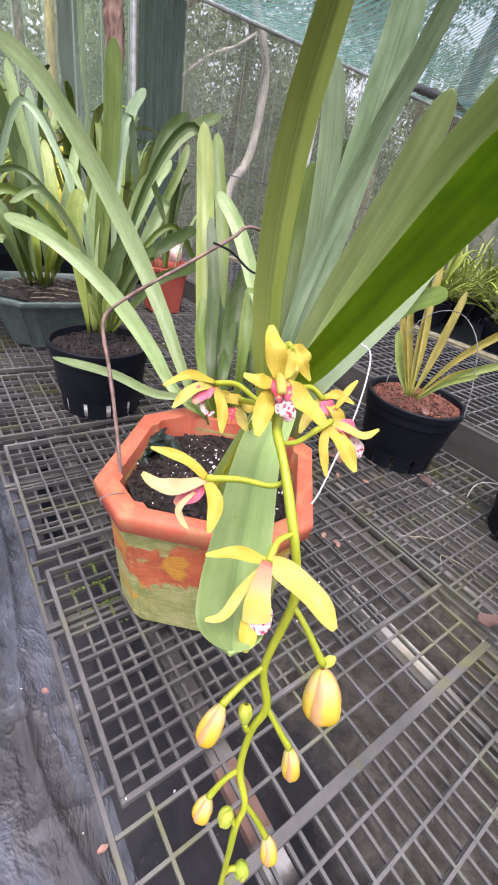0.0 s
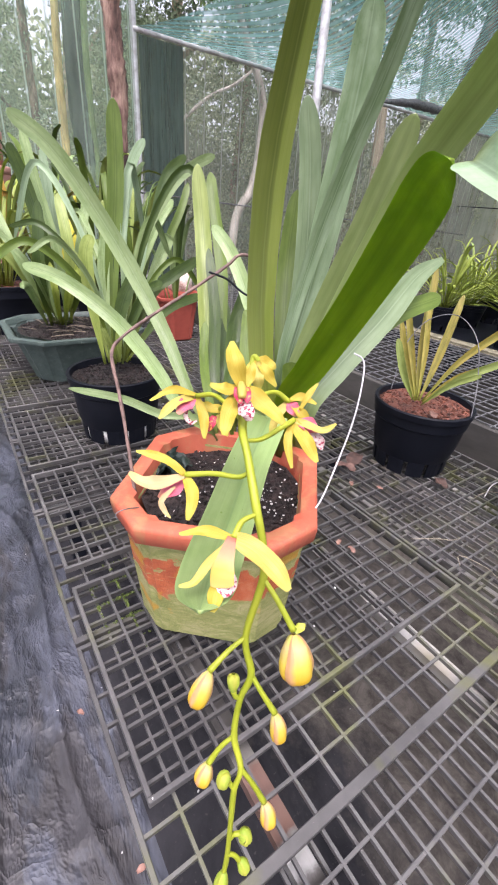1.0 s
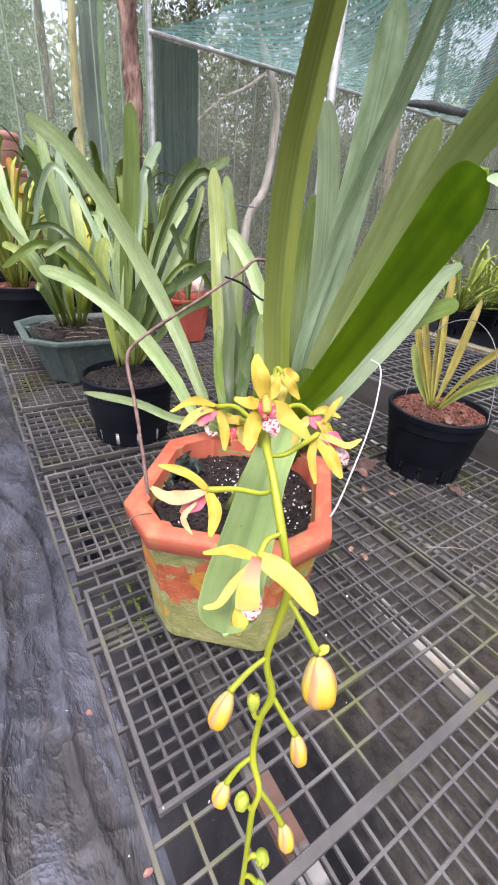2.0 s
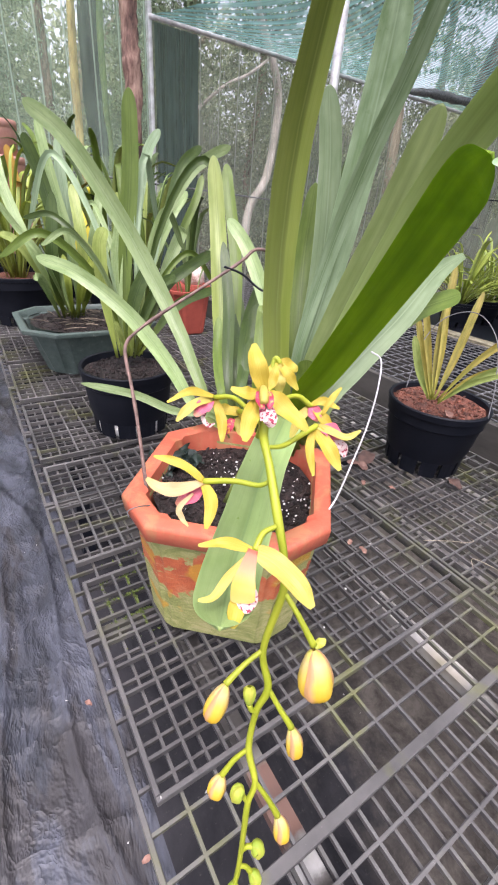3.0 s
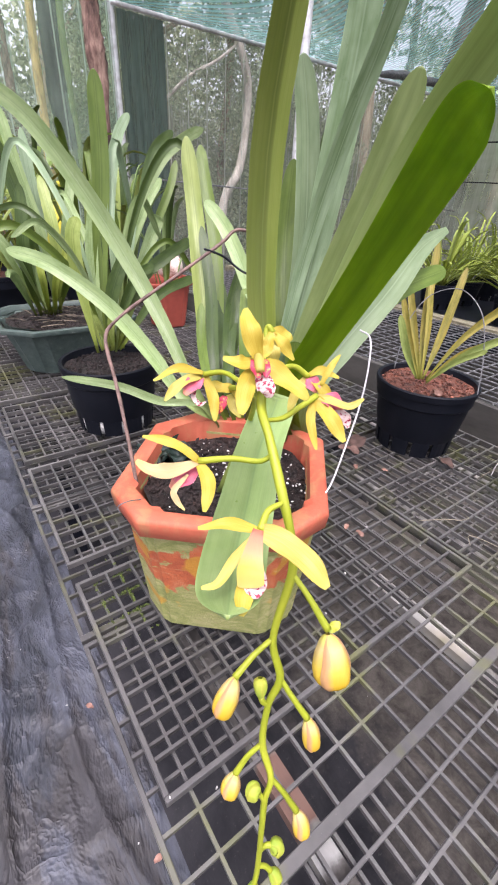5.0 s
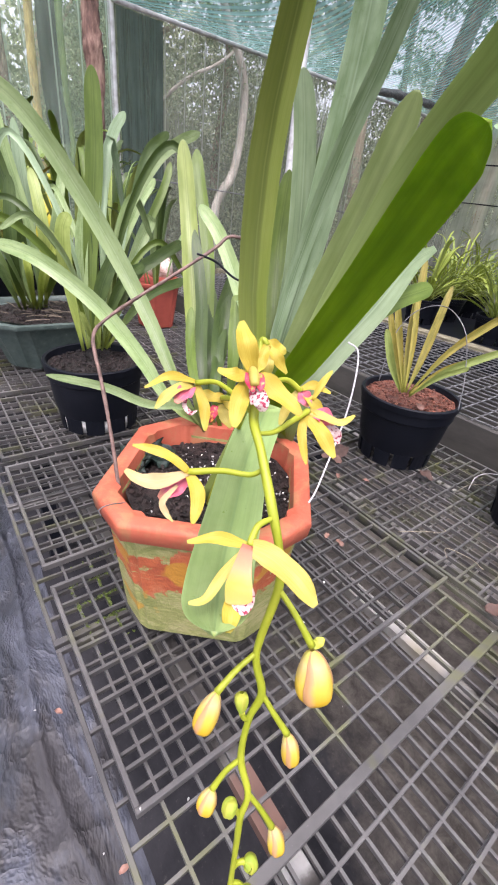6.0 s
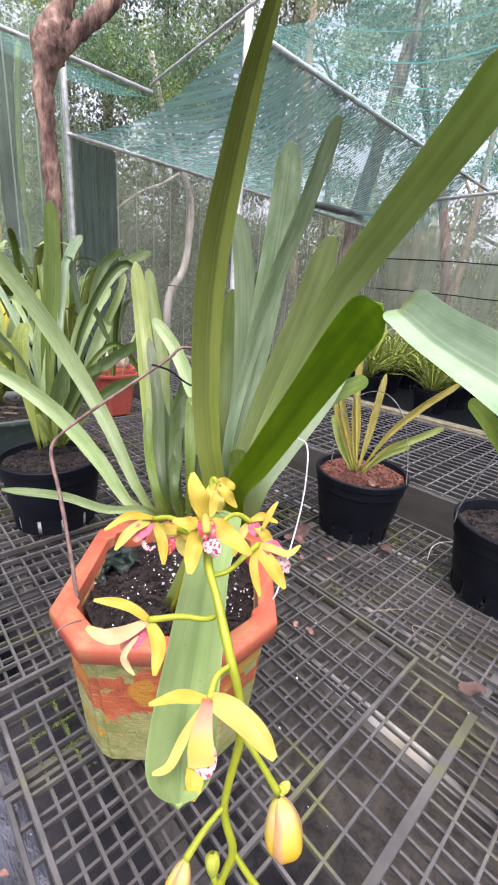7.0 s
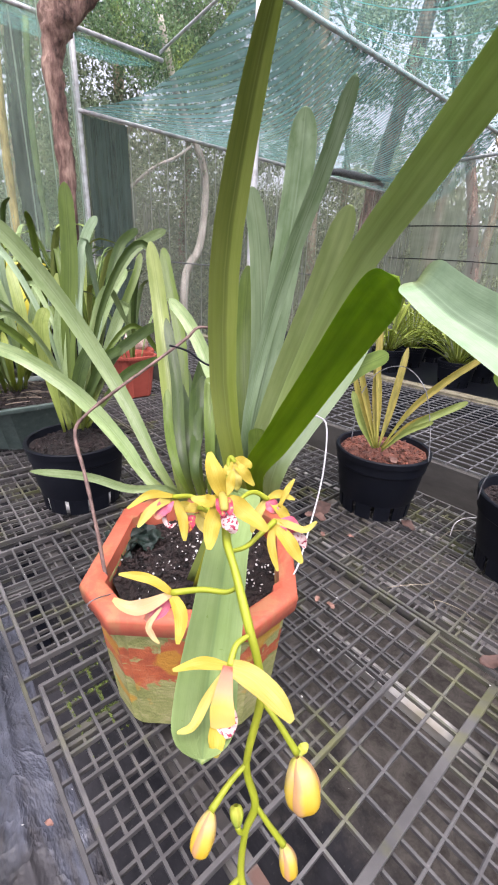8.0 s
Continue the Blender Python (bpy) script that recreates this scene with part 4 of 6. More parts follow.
def bud(stalk_points, axis, width, label="plump yellow flower bud"):
    bm = bmesh.new()
    tube(bm, stalk_points, lambda t: 0.001 + (0.0004 if width > 0.007 else 0.0002) * t * t, 14, 8)
    ob = part("bud", bm, STALK, orchid, label, True)
    skin = BUD if width > 0.007 else BUD_GREEN if "green" in label else BUD_SMALL
    line = spline(axis, 18)
    for k in range(3):
        bm = bmesh.new()
        uv = bm.loops.layers.uv.verify()
        a0 = 2.094 * k - 0.45
        rings = []
        for i, q in enumerate(line):
            t = i / 18
            way = (line[min(i + 1, 18)] - line[max(i - 1, 0)]).normalized()
            sx = EYE - q
            sx = (sx - way * sx.dot(way)).normalized()
            sy = way.cross(sx)
            full = 1 - (1 - t / 0.62) ** 2 if t < 0.62 else 1 - ((t - 0.62) / 0.395) ** 3.2
            r = width / 2 * max(0.02, full) ** 0.5 * (0.8 + 0.2 * min(1, t / 0.6))
            ring = []
            for m in range(11):
                u = m / 10
                a = a0 + (u - 0.5) * 2.094
                ridge = (1.0, 0.93, 0.97)[k] - 0.1 * abs(2 * u - 1) ** 4 + 0.045 * math.exp(-((u - 0.8) / 0.08) ** 2) - 0.05 * math.exp(-((u - 0.62) / 0.09) ** 2) + 0.02 * math.sin(9 * u + 7 * t + k)
                ring.append(bm.verts.new(q + (math.cos(a) * sx + math.sin(a) * sy) * r * ridge))
            rings.append(ring)
        for i, (a, b) in enumerate(zip(rings, rings[1:])):
            for m in range(10):
                f = bm.faces.new((a[m], a[m + 1], b[m + 1], b[m]))
                for loop, (du, dv) in zip(f.loops, ((0, 0), (1, 0), (1, 1), (0, 1))):
                    loop[uv].uv = ((m + du) / 10, (i + dv) / 18)
        part("sepal", bm, skin, ob, "", True)
    return ob


f = blossom([(0.0398, -0.0296, 0.3284), (0.0438, -0.0214, 0.3337), (0.0438, -0.019, 0.3432)], "open yellow flower with red-spotted white lip")
tepal("sepal", f, [(0.0438, -0.0196, 0.3449), (0.0421, -0.0179, 0.3517), (0.0423, -0.0145, 0.3568), (0.0445, -0.0089, 0.3607)], 0.00701, YELLOW)
tepal("petal", f, [(0.0431, -0.0189, 0.3452), (0.0364, -0.0187, 0.3449), (0.0317, -0.0148, 0.3465)], 0.00504, YELLOW)
tepal("petal", f, [(0.0446, -0.0199, 0.3454), (0.0482, -0.0181, 0.3485), (0.0516, -0.0158, 0.353)], 0.00438, YELLOW)
tepal("sepal", f, [(0.0424, -0.0194, 0.3431), (0.0355, -0.0239, 0.3371), (0.0303, -0.0289, 0.3308)], 0.00679, YELLOW)
tepal("sepal", f, [(0.0452, -0.0208, 0.3447), (0.0483, -0.0286, 0.3405), (0.0525, -0.0376, 0.3349)], 0.00723, YELLOW)
bm = bmesh.new()
tube(bm, [(0.0431, -0.0198, 0.3465), (0.0406, -0.0242, 0.3459), (0.039, -0.027, 0.3438)], lambda t: 0.0014 + 0.0005 * math.sin(3 * t), 10, 10)
part("column", bm, PALEYELLOW, f, "yellow flower column", True)
tepal("lip", f, [(0.0413, -0.0232, 0.3429), (0.0394, -0.029, 0.3409), (0.0385, -0.0322, 0.3397), (0.0388, -0.0327, 0.3366)], 0.00635, LIP, -0.35, label="white lip with dark red spots")
tepal("lip_lobe", f, [(0.0403, -0.0209, 0.346), (0.0385, -0.025, 0.3442), (0.0383, -0.0276, 0.342)], 0.00329, STRIPE, label="red-striped side lobe")
tepal("lip_lobe", f, [(0.0434, -0.0231, 0.3463), (0.0414, -0.0269, 0.3444), (0.0403, -0.0289, 0.3423)], 0.00329, STRIPE, label="red-striped side lobe")

f = blossom([(0.0526, -0.0103, 0.3323), (0.0592, -0.0029, 0.3419), (0.0622, 0.0006, 0.3483), (0.0633, 0.0002, 0.3497), (0.0642, -0.0013, 0.3477)], "yellow flower seen from behind")
tepal("sepal", f, [(0.063, -0.0002, 0.348), (0.061, -0.0055, 0.3426), (0.0617, -0.0075, 0.3367)], 0.0061, PALEYELLOW)
tepal("sepal", f, [(0.0642, -0.0011, 0.3481), (0.0655, -0.0071, 0.3438), (0.0691, -0.0101, 0.3379)], 0.00479, YELLOW)
tepal("petal", f, [(0.0642, -0.001, 0.3486), (0.069, -0.0026, 0.3469), (0.0718, -0.0047, 0.3443)], 0.00501, YELLOW)
tepal("petal", f, [(0.063, -0.0001, 0.3485), (0.0596, -0.0019, 0.3448), (0.0581, -0.003, 0.34)], 0.00414, YELLOW)

f = blossom([(0.0465, -0.0171, 0.3298), (0.0476, -0.0028, 0.33), (0.0482, 0.0107, 0.3295), (0.044, 0.02, 0.3264)], "nodding yellow flower with pink lip, in profile")
tepal("sepal", f, [(0.0441, 0.0201, 0.3266), (0.0331, 0.0222, 0.3303), (0.0212, 0.0232, 0.3267)], 0.00393, YELLOW)
tepal("petal", f, [(0.043, 0.0203, 0.3259), (0.0312, 0.0181, 0.3253), (0.0222, 0.0153, 0.3202)], 0.00481, PALEYELLOW)
tepal("lip", f, [(0.0422, 0.0201, 0.3249), (0.0364, 0.0172, 0.3236), (0.0315, 0.0155, 0.3211)], 0.00678, PINK, label="pink lip")
tepal("lip_lobe", f, [(0.0384, 0.0173, 0.3231), (0.0356, 0.0152, 0.3192), (0.0369, 0.0124, 0.3164), (0.0404, 0.0124, 0.3169)], 0.00219, LIP, label="curled white lip tip")
tepal("sepal", f, [(0.0441, 0.0195, 0.3254), (0.044, 0.0124, 0.3176), (0.0412, 0.0062, 0.3097)], 0.00503, YELLOW)

f = blossom([(0.046, -0.0189, 0.3281), (0.0494, -0.0052, 0.3273), (0.0535, 0.0127, 0.3205)], "yellow flower with a reddish throat, half hidden")
tepal("sepal", f, [(0.0551, 0.0127, 0.3195), (0.0504, 0.0161, 0.3199), (0.047, 0.0205, 0.3216)], 0.0057, YELLOW)
tepal("petal", f, [(0.0546, 0.0127, 0.3189), (0.056, 0.0088, 0.3186), (0.0585, 0.0053, 0.3208)], 0.00548, YELLOW)
tepal("sepal", f, [(0.0524, 0.0127, 0.3175), (0.0522, 0.0084, 0.3136), (0.0528, 0.0037, 0.3095)], 0.00482, PALEYELLOW)
tepal("lip", f, [(0.0502, 0.0127, 0.3172), (0.047, 0.0107, 0.3145), (0.0448, 0.0099, 0.311)], 0.00504, STRIPE, label="red-striped lip")

f = blossom([(0.0351, -0.0426, 0.3214), (0.0314, -0.0396, 0.3175), (0.0252, -0.0313, 0.3161), (0.0167, -0.0235, 0.3137)], "drooping yellow flower with bright pink lip")
tepal("sepal", f, [(0.0168, -0.0237, 0.3134), (0.0105, -0.0175, 0.3196), (0.0017, -0.0108, 0.3219)], 0.00379, YELLOW)
tepal("petal", f, [(0.0164, -0.0235, 0.3134), (0.0051, -0.0232, 0.3133), (0.0003, -0.0204, 0.3139), (-0.0032, -0.0158, 0.3163)], 0.00535, CREAM)
tepal("lip", f, [(0.017, -0.0224, 0.3114), (0.0107, -0.0233, 0.3087), (0.0051, -0.0235, 0.3065)], 0.00691, PINK, label="bright pink lip")
tepal("lip_lobe", f, [(0.0114, -0.0249, 0.3106), (0.0051, -0.0266, 0.3072), (0.0051, -0.0289, 0.304), (0.0062, -0.0319, 0.3019)], 0.00223, CREAM, label="curled pale lip tip")
tepal("sepal", f, [(0.0165, -0.0233, 0.3139), (0.0157, -0.0316, 0.3091), (0.011, -0.0369, 0.3026)], 0.00512, YELLOW)

f = blossom([(0.0389, -0.031, 0.3273), (0.0467, -0.0316, 0.3264), (0.0569, -0.0296, 0.3277), (0.0659, -0.0284, 0.3296)], "yellow flower with pink lip facing away")
tepal("sepal", f, [(0.0651, -0.0277, 0.3295), (0.0689, -0.0335, 0.3292), (0.073, -0.0392, 0.3277), (0.0791, -0.0407, 0.3304)], 0.00351, PALEYELLOW)
tepal("sepal", f, [(0.0656, -0.0287, 0.3288), (0.0654, -0.0372, 0.3243), (0.0661, -0.0456, 0.3176)], 0.00636, YELLOW)
tepal("petal", f, [(0.065, -0.0282, 0.3286), (0.0598, -0.033, 0.3224), (0.0577, -0.0399, 0.3139)], 0.00373, YELLOW)
tepal("lip", f, [(0.0671, -0.03, 0.329), (0.0709, -0.0332, 0.3276), (0.0731, -0.0368, 0.3262)], 0.00702, PINK, label="pink lip")
tepal("lip_lobe", f, [(0.0708, -0.0344, 0.3259), (0.0723, -0.0384, 0.3232), (0.0723, -0.0413, 0.3198)], 0.00439, LIP, label="white lip tip")

f = blossom([(0.0524, -0.0168, 0.3357), (0.0607, -0.0137, 0.3372), (0.0673, -0.0135, 0.3364), (0.0725, -0.0161, 0.3321)], "small yellow flower behind with pink throat")
tepal("sepal", f, [(0.0726, -0.0158, 0.3326), (0.0774, -0.0192, 0.3346), (0.0823, -0.0241, 0.3324)], 0.00391, YELLOW)
tepal("petal", f, [(0.0749, -0.0216, 0.3296), (0.0802, -0.0209, 0.3368), (0.085, -0.0204, 0.3407)], 0.00282, YELLOW)
tepal("lip", f, [(0.0728, -0.0165, 0.3318), (0.0728, -0.0194, 0.3296), (0.0734, -0.0217, 0.3271)], 0.00608, PINK, label="pink lip")
tepal("sepal", f, [(0.0722, -0.0157, 0.3321), (0.0657, -0.0168, 0.3259), (0.0619, -0.018, 0.3193)], 0.00434, PALEYELLOW)
tepal("petal", f, [(0.0735, -0.0174, 0.3314), (0.0755, -0.0236, 0.3275), (0.0769, -0.0276, 0.324)], 0.00477, YELLOW)

f = blossom([(0.0277, -0.0563, 0.3123), (0.0223, -0.0564, 0.3116), (0.0172, -0.0596, 0.3089)], "pale yellow flower hanging face down")
tepal("sepal", f, [(0.0177, -0.0603, 0.3086), (0.0096, -0.055, 0.3115), (0.001, -0.0507, 0.3109)], 0.00368, YELLOW)
tepal("sepal", f, [(0.0166, -0.0592, 0.3089), (0.0204, -0.067, 0.3084), (0.0227, -0.0753, 0.3059), (0.0239, -0.0826, 0.3022)], 0.00759, PALEYELLOW)
tepal("petal", f, [(0.0161, -0.0594, 0.3084), (0.0067, -0.0621, 0.3054), (-0.0003, -0.0645, 0.3021), (-0.005, -0.0629, 0.3014)], 0.00299, PALEYELLOW)
tepal("petal", f, [(0.0162, -0.0598, 0.3097), (0.011, -0.0646, 0.3069), (0.0082, -0.0675, 0.3041), (0.0067, -0.0702, 0.3009)], 0.00759, HOOD, 0.1, facing=(-0.45, -0.65, 0.5), shape=lambda t: (0.42 + 0.58 * min(1, t / 0.6)) * (1 if t < 0.93 else 1 - 0.5 * ((t - 0.93) / 0.07) ** 2))
tepal("sepal", f, [(0.0085, -0.0659, 0.3022), (0.0046, -0.07, 0.299), (0.0017, -0.073, 0.2958)], 0.00529, YELLOW)
tepal("lip", f, [(0.0106, -0.0663, 0.3031), (0.0086, -0.0693, 0.3011), (0.0067, -0.0723, 0.2988)], 0.00713, LIP, -0.2, label="white lip with dark red spots")

bud([(0.0286, -0.0639, 0.2877), (0.0308, -0.0706, 0.2815), (0.0335, -0.0788, 0.2718)], [(0.0333, -0.0793, 0.2704), (0.0326, -0.0831, 0.2618), (0.0311, -0.0864, 0.2535)], 0.0137, "large plump yellow flower bud")
tepal("bract", orchid, [(0.0338, -0.0789, 0.2712), (0.0362, -0.0791, 0.2716), (0.0384, -0.0795, 0.2728)], 0.0034, BUD_GREEN)
bud([(0.0215, -0.0658, 0.2613), (0.014, -0.0652, 0.2572), (0.0057, -0.0657, 0.2522)], [(0.0059, -0.0657, 0.2524), (0.0022, -0.067, 0.2464), (-0.0022, -0.0682, 0.24)], 0.0086)
bud([(0.0171, -0.072, 0.2333), (0.015, -0.0712, 0.2352), (0.0146, -0.0702, 0.2376)], [(0.0145, -0.0705, 0.237), (0.0155, -0.0686, 0.2398), (0.0165, -0.0668, 0.243)], 0.0056, "tiny green bud")
bud([(0.0215, -0.0718, 0.2454), (0.0236, -0.0772, 0.2388), (0.0267, -0.0831, 0.2307)], [(0.0266, -0.0829, 0.231), (0.027, -0.0855, 0.2248), (0.0266, -0.088, 0.218)], 0.0073)
bud([(0.0131, -0.0753, 0.2149), (0.0076, -0.0738, 0.2092), (0.0023, -0.0735, 0.2017)], [(0.0024, -0.0735, 0.2022), (0.0, -0.0745, 0.1985), (-0.0028, -0.0756, 0.1942)], 0.0079)
bud([(0.0085, -0.0848, 0.194), (0.0072, -0.083, 0.1975), (0.0062, -0.0822, 0.2)], [(0.0062, -0.0822, 0.2), (0.0052, -0.0818, 0.2026), (0.0036, -0.0822, 0.1985)], 0.0062, "small green bud")
bud([(0.0125, -0.0827, 0.203), (0.0164, -0.0874, 0.1935), (0.02, -0.092, 0.1825)], [(0.0199, -0.0918, 0.1828), (0.0202, -0.095, 0.178), (0.0194, -0.0978, 0.173)], 0.0075)
bud([(0.0045, -0.0895, 0.162), (0.0066, -0.0902, 0.1664), (0.0088, -0.0915, 0.1672)], [(0.0086, -0.0914, 0.1673), (0.0106, -0.0925, 0.1655), (0.0112, -0.0938, 0.1618)], 0.0066, "small green bud")
bud([(0.0034, -0.0911, 0.153), (0.0062, -0.0925, 0.151), (0.008, -0.0945, 0.1475)], [(0.0078, -0.0942, 0.148), (0.009, -0.096, 0.145), (0.0096, -0.098, 0.1415)], 0.006, "small green bud")
bud([(0.0034, -0.0911, 0.1509), (0.0026, -0.0918, 0.1465), (0.0012, -0.0926, 0.142)], [(0.0014, -0.0925, 0.1425), (-0.0006, -0.0938, 0.1375), (-0.003, -0.0955, 0.132)], 0.0069, "small green bud at the tip of the spike")

# ---- cane, wires ----
def wire(name, points, r, material, label, category, n=40):
    bm = bmesh.new()
    tube(bm, points, r, n, 7, 0.45 if material is CANE else 0)
    return tagged(mesh_object(name, bm, material, True), label, category)


wire("dry_cane", [(0.0618, 0.1821, 0.142), (0.0666, 0.2091, 0.1935), (0.0728, 0.2453, 0.2379), (0.0762, 0.2708, 0.2725), (0.0911, 0.2772, 0.2878), (0.1287, 0.2858, 0.3063), (0.1772, 0.2919, 0.3293), (0.2242, 0.2935, 0.3548), (0.2432, 0.2952, 0.3669), (0.2616, 0.2819, 0.3643)], 0.0018, CANE, "bent dry brown flower cane standing in the planter", "cane")
wire("twist_tie", [(0.2014, 0.2943, 0.3483), (0.2213, 0.2869, 0.3413), (0.2382, 0.2724, 0.3267), (0.2549, 0.2525, 0.3218)], 0.0013, BLACK, "dark twisted plastic tie round the leaves", "tie")
wire("white_wire", [(0.3036, 0.149, 0.2838), (0.3095, 0.1386, 0.2769), (0.2978, 0.1248, 0.2544), (0.2773, 0.1105, 0.2193), (0.2382, 0.0902, 0.1809), (0.2114, 0.0765, 0.1639), (0.1964, 0.0742, 0.1551), (0.1853, 0.0759, 0.1463)], 0.0009, WHITEWIRE, "white coated wire hooked over the planter rim", "wire")
wire("tie_wire", [(0.0572, 0.1567, 0.1594), (0.0426, 0.153, 0.1654), (0.0326, 0.1508, 0.1656), (0.032, 0.147, 0.1609)], 0.0005, WIRE, "thin tie wire on the planter rim", "wire")
wire("pot_hanger", [(0.535, 0.2521, 0.1676), (0.5547, 0.2634, 0.203), (0.5826, 0.2765, 0.2376), (0.6199, 0.2711, 0.2745), (0.6432, 0.2351, 0.2874), (0.6375, 0.1883, 0.2589), (0.6136, 0.1543, 0.2026), (0.5826, 0.1312, 0.1563)], 0.0008, WIRE, "dark wire hanger hoop on the black pot", "wire hanger")

# ---- left pot plant ----
lp = thing("orchid_plant", LB + Vector((0, 0, 0.12)), "leafy strap-leaved orchid in the black slotted pot", "orchid")
leaf(lp, [(0.1833, 0.6293, 0.1395), (0.2051, 0.6787, 0.2803), (0.2331, 0.6989, 0.4433), (0.2406, 0.703, 0.5647)], 0.0296, LEAF, fold=0.3)
leaf(lp, [(0.2104, 0.6425, 0.1385), (0.2517, 0.7344, 0.3539), (0.2832, 0.7534, 0.4756), (0.3098, 0.7487, 0.5228)], 0.0191, LEAF_PALE, fold=0.2)
leaf(lp, [(0.1994, 0.6342, 0.1364), (0.2575, 0.6667, 0.3313), (0.3225, 0.6632, 0.4436), (0.3697, 0.6591, 0.484), (0.4005, 0.64, 0.5017)], 0.0191, LEAF_GREY, fold=0.3)
leaf(lp, [(0.1661, 0.6343, 0.1395), (0.1562, 0.6448, 0.2473), (0.1548, 0.6468, 0.3299), (0.1668, 0.646, 0.3629)], 0.0235, LEAF_LIME, fold=0.3)
leaf(lp, [(0.177, 0.6329, 0.1446), (0.1923, 0.6839, 0.2893), (0.2135, 0.706, 0.3814)], 0.0218, LEAF_GREY, fold=0.3)
leaf(lp, [(0.1821, 0.6314, 0.1446), (0.2042, 0.6299, 0.2441), (0.2373, 0.6293, 0.3115)], 0.0252, LEAF_DARK, fold=0.2)
leaf(lp, [(0.2033, 0.6348, 0.1416), (0.2652, 0.6327, 0.2626), (0.31, 0.63, 0.3), (0.3588, 0.6201, 0.3298)], 0.0218, LEAF_DARK, fold=0.2)
leaf(lp, [(0.2071, 0.6328, 0.1395), (0.2826, 0.6194, 0.2338), (0.3504, 0.5932, 0.2686)], 0.0191, LEAF_DARK, fold=0.2)
leaf(lp, [(0.2172, 0.6621, 0.1377), (0.3059, 0.7378, 0.2717), (0.3532, 0.7584, 0.3467), (0.3619, 0.7553, 0.3632)], 0.0261, LEAF_GREY, fold=0.3)
leaf(lp, [(0.2404, 0.6999, 0.1426), (0.3307, 0.7902, 0.3538), (0.3826, 0.8213, 0.4704), (0.4248, 0.8082, 0.5138)], 0.0209, LEAF_DARK, fold=0.3)
for pts, w, m in (
    ([(0.1737, 0.6332, 0.1425), (0.171, 0.6672, 0.2221), (0.1671, 0.6907, 0.2881), (0.1462, 0.7111, 0.3322)], 0.02, LEAF_LIME),
    ([(0.1927, 0.6374, 0.1395), (0.2211, 0.7119, 0.2543), (0.2305, 0.7518, 0.3515), (0.2305, 0.7741, 0.4169)], 0.022, LEAF_LIME),
    ([(0.2121, 0.6619, 0.1323), (0.278, 0.7393, 0.2822), (0.3304, 0.7588, 0.3767), (0.3758, 0.7714, 0.4298)], 0.024, LEAF_GREY),
    ([(0.2232, 0.6802, 0.1317), (0.34, 0.7819, 0.2998), (0.4119, 0.8099, 0.4115), (0.4394, 0.8277, 0.4664)], 0.02, LEAF),
    ([(0.2041, 0.6445, 0.1385), (0.2204, 0.6372, 0.2059), (0.2522, 0.6281, 0.2685), (0.2821, 0.619, 0.2896)], 0.022, LEAF_DARK),
    ([(0.2004, 0.6549, 0.1333), (0.2397, 0.718, 0.2087), (0.2889, 0.7497, 0.3133), (0.3053, 0.7578, 0.3651)], 0.024, LEAF_PALE),
    ([(0.185, 0.6199, 0.1456), (0.1683, 0.6063, 0.1905), (0.1595, 0.6051, 0.2165)], 0.012, LEAF_LIME),
    ([(0.191, 0.618, 0.1457), (0.1862, 0.6023, 0.1956), (0.1929, 0.5985, 0.2313)], 0.014, LEAF_LIME),
):
    leaf(lp, pts, w * 0.87, m, fold=0.35)
# thin arching leaves between the broad ones
rnd = random.Random(17)
for i in range(11):
    a = -0.5 + 3.9 * i / 10 + rnd.uniform(-0.2, 0.2)
    far, high = rnd.uniform(0.1, 0.2), rnd.uniform(0.17, 0.34)
    d = Vector((math.cos(a), math.sin(a), 0))
    foot = Vector((0.205, 0.65, 0.138)) + d * 0.015
    pts = [foot, foot + d * far * 0.18 + Vector((0, 0, high * 0.6)), foot + d * far * 0.62 + Vector((0, 0, high)), foot + d * far + Vector((0, 0, high * rnd.uniform(0.62, 1.0)))]
    leaf(lp, pts, rnd.uniform(0.009, 0.014), (LEAF_DARK, LEAF, LEAF_GREY, LEAF_PALE)[i % 4], fold=0.5)

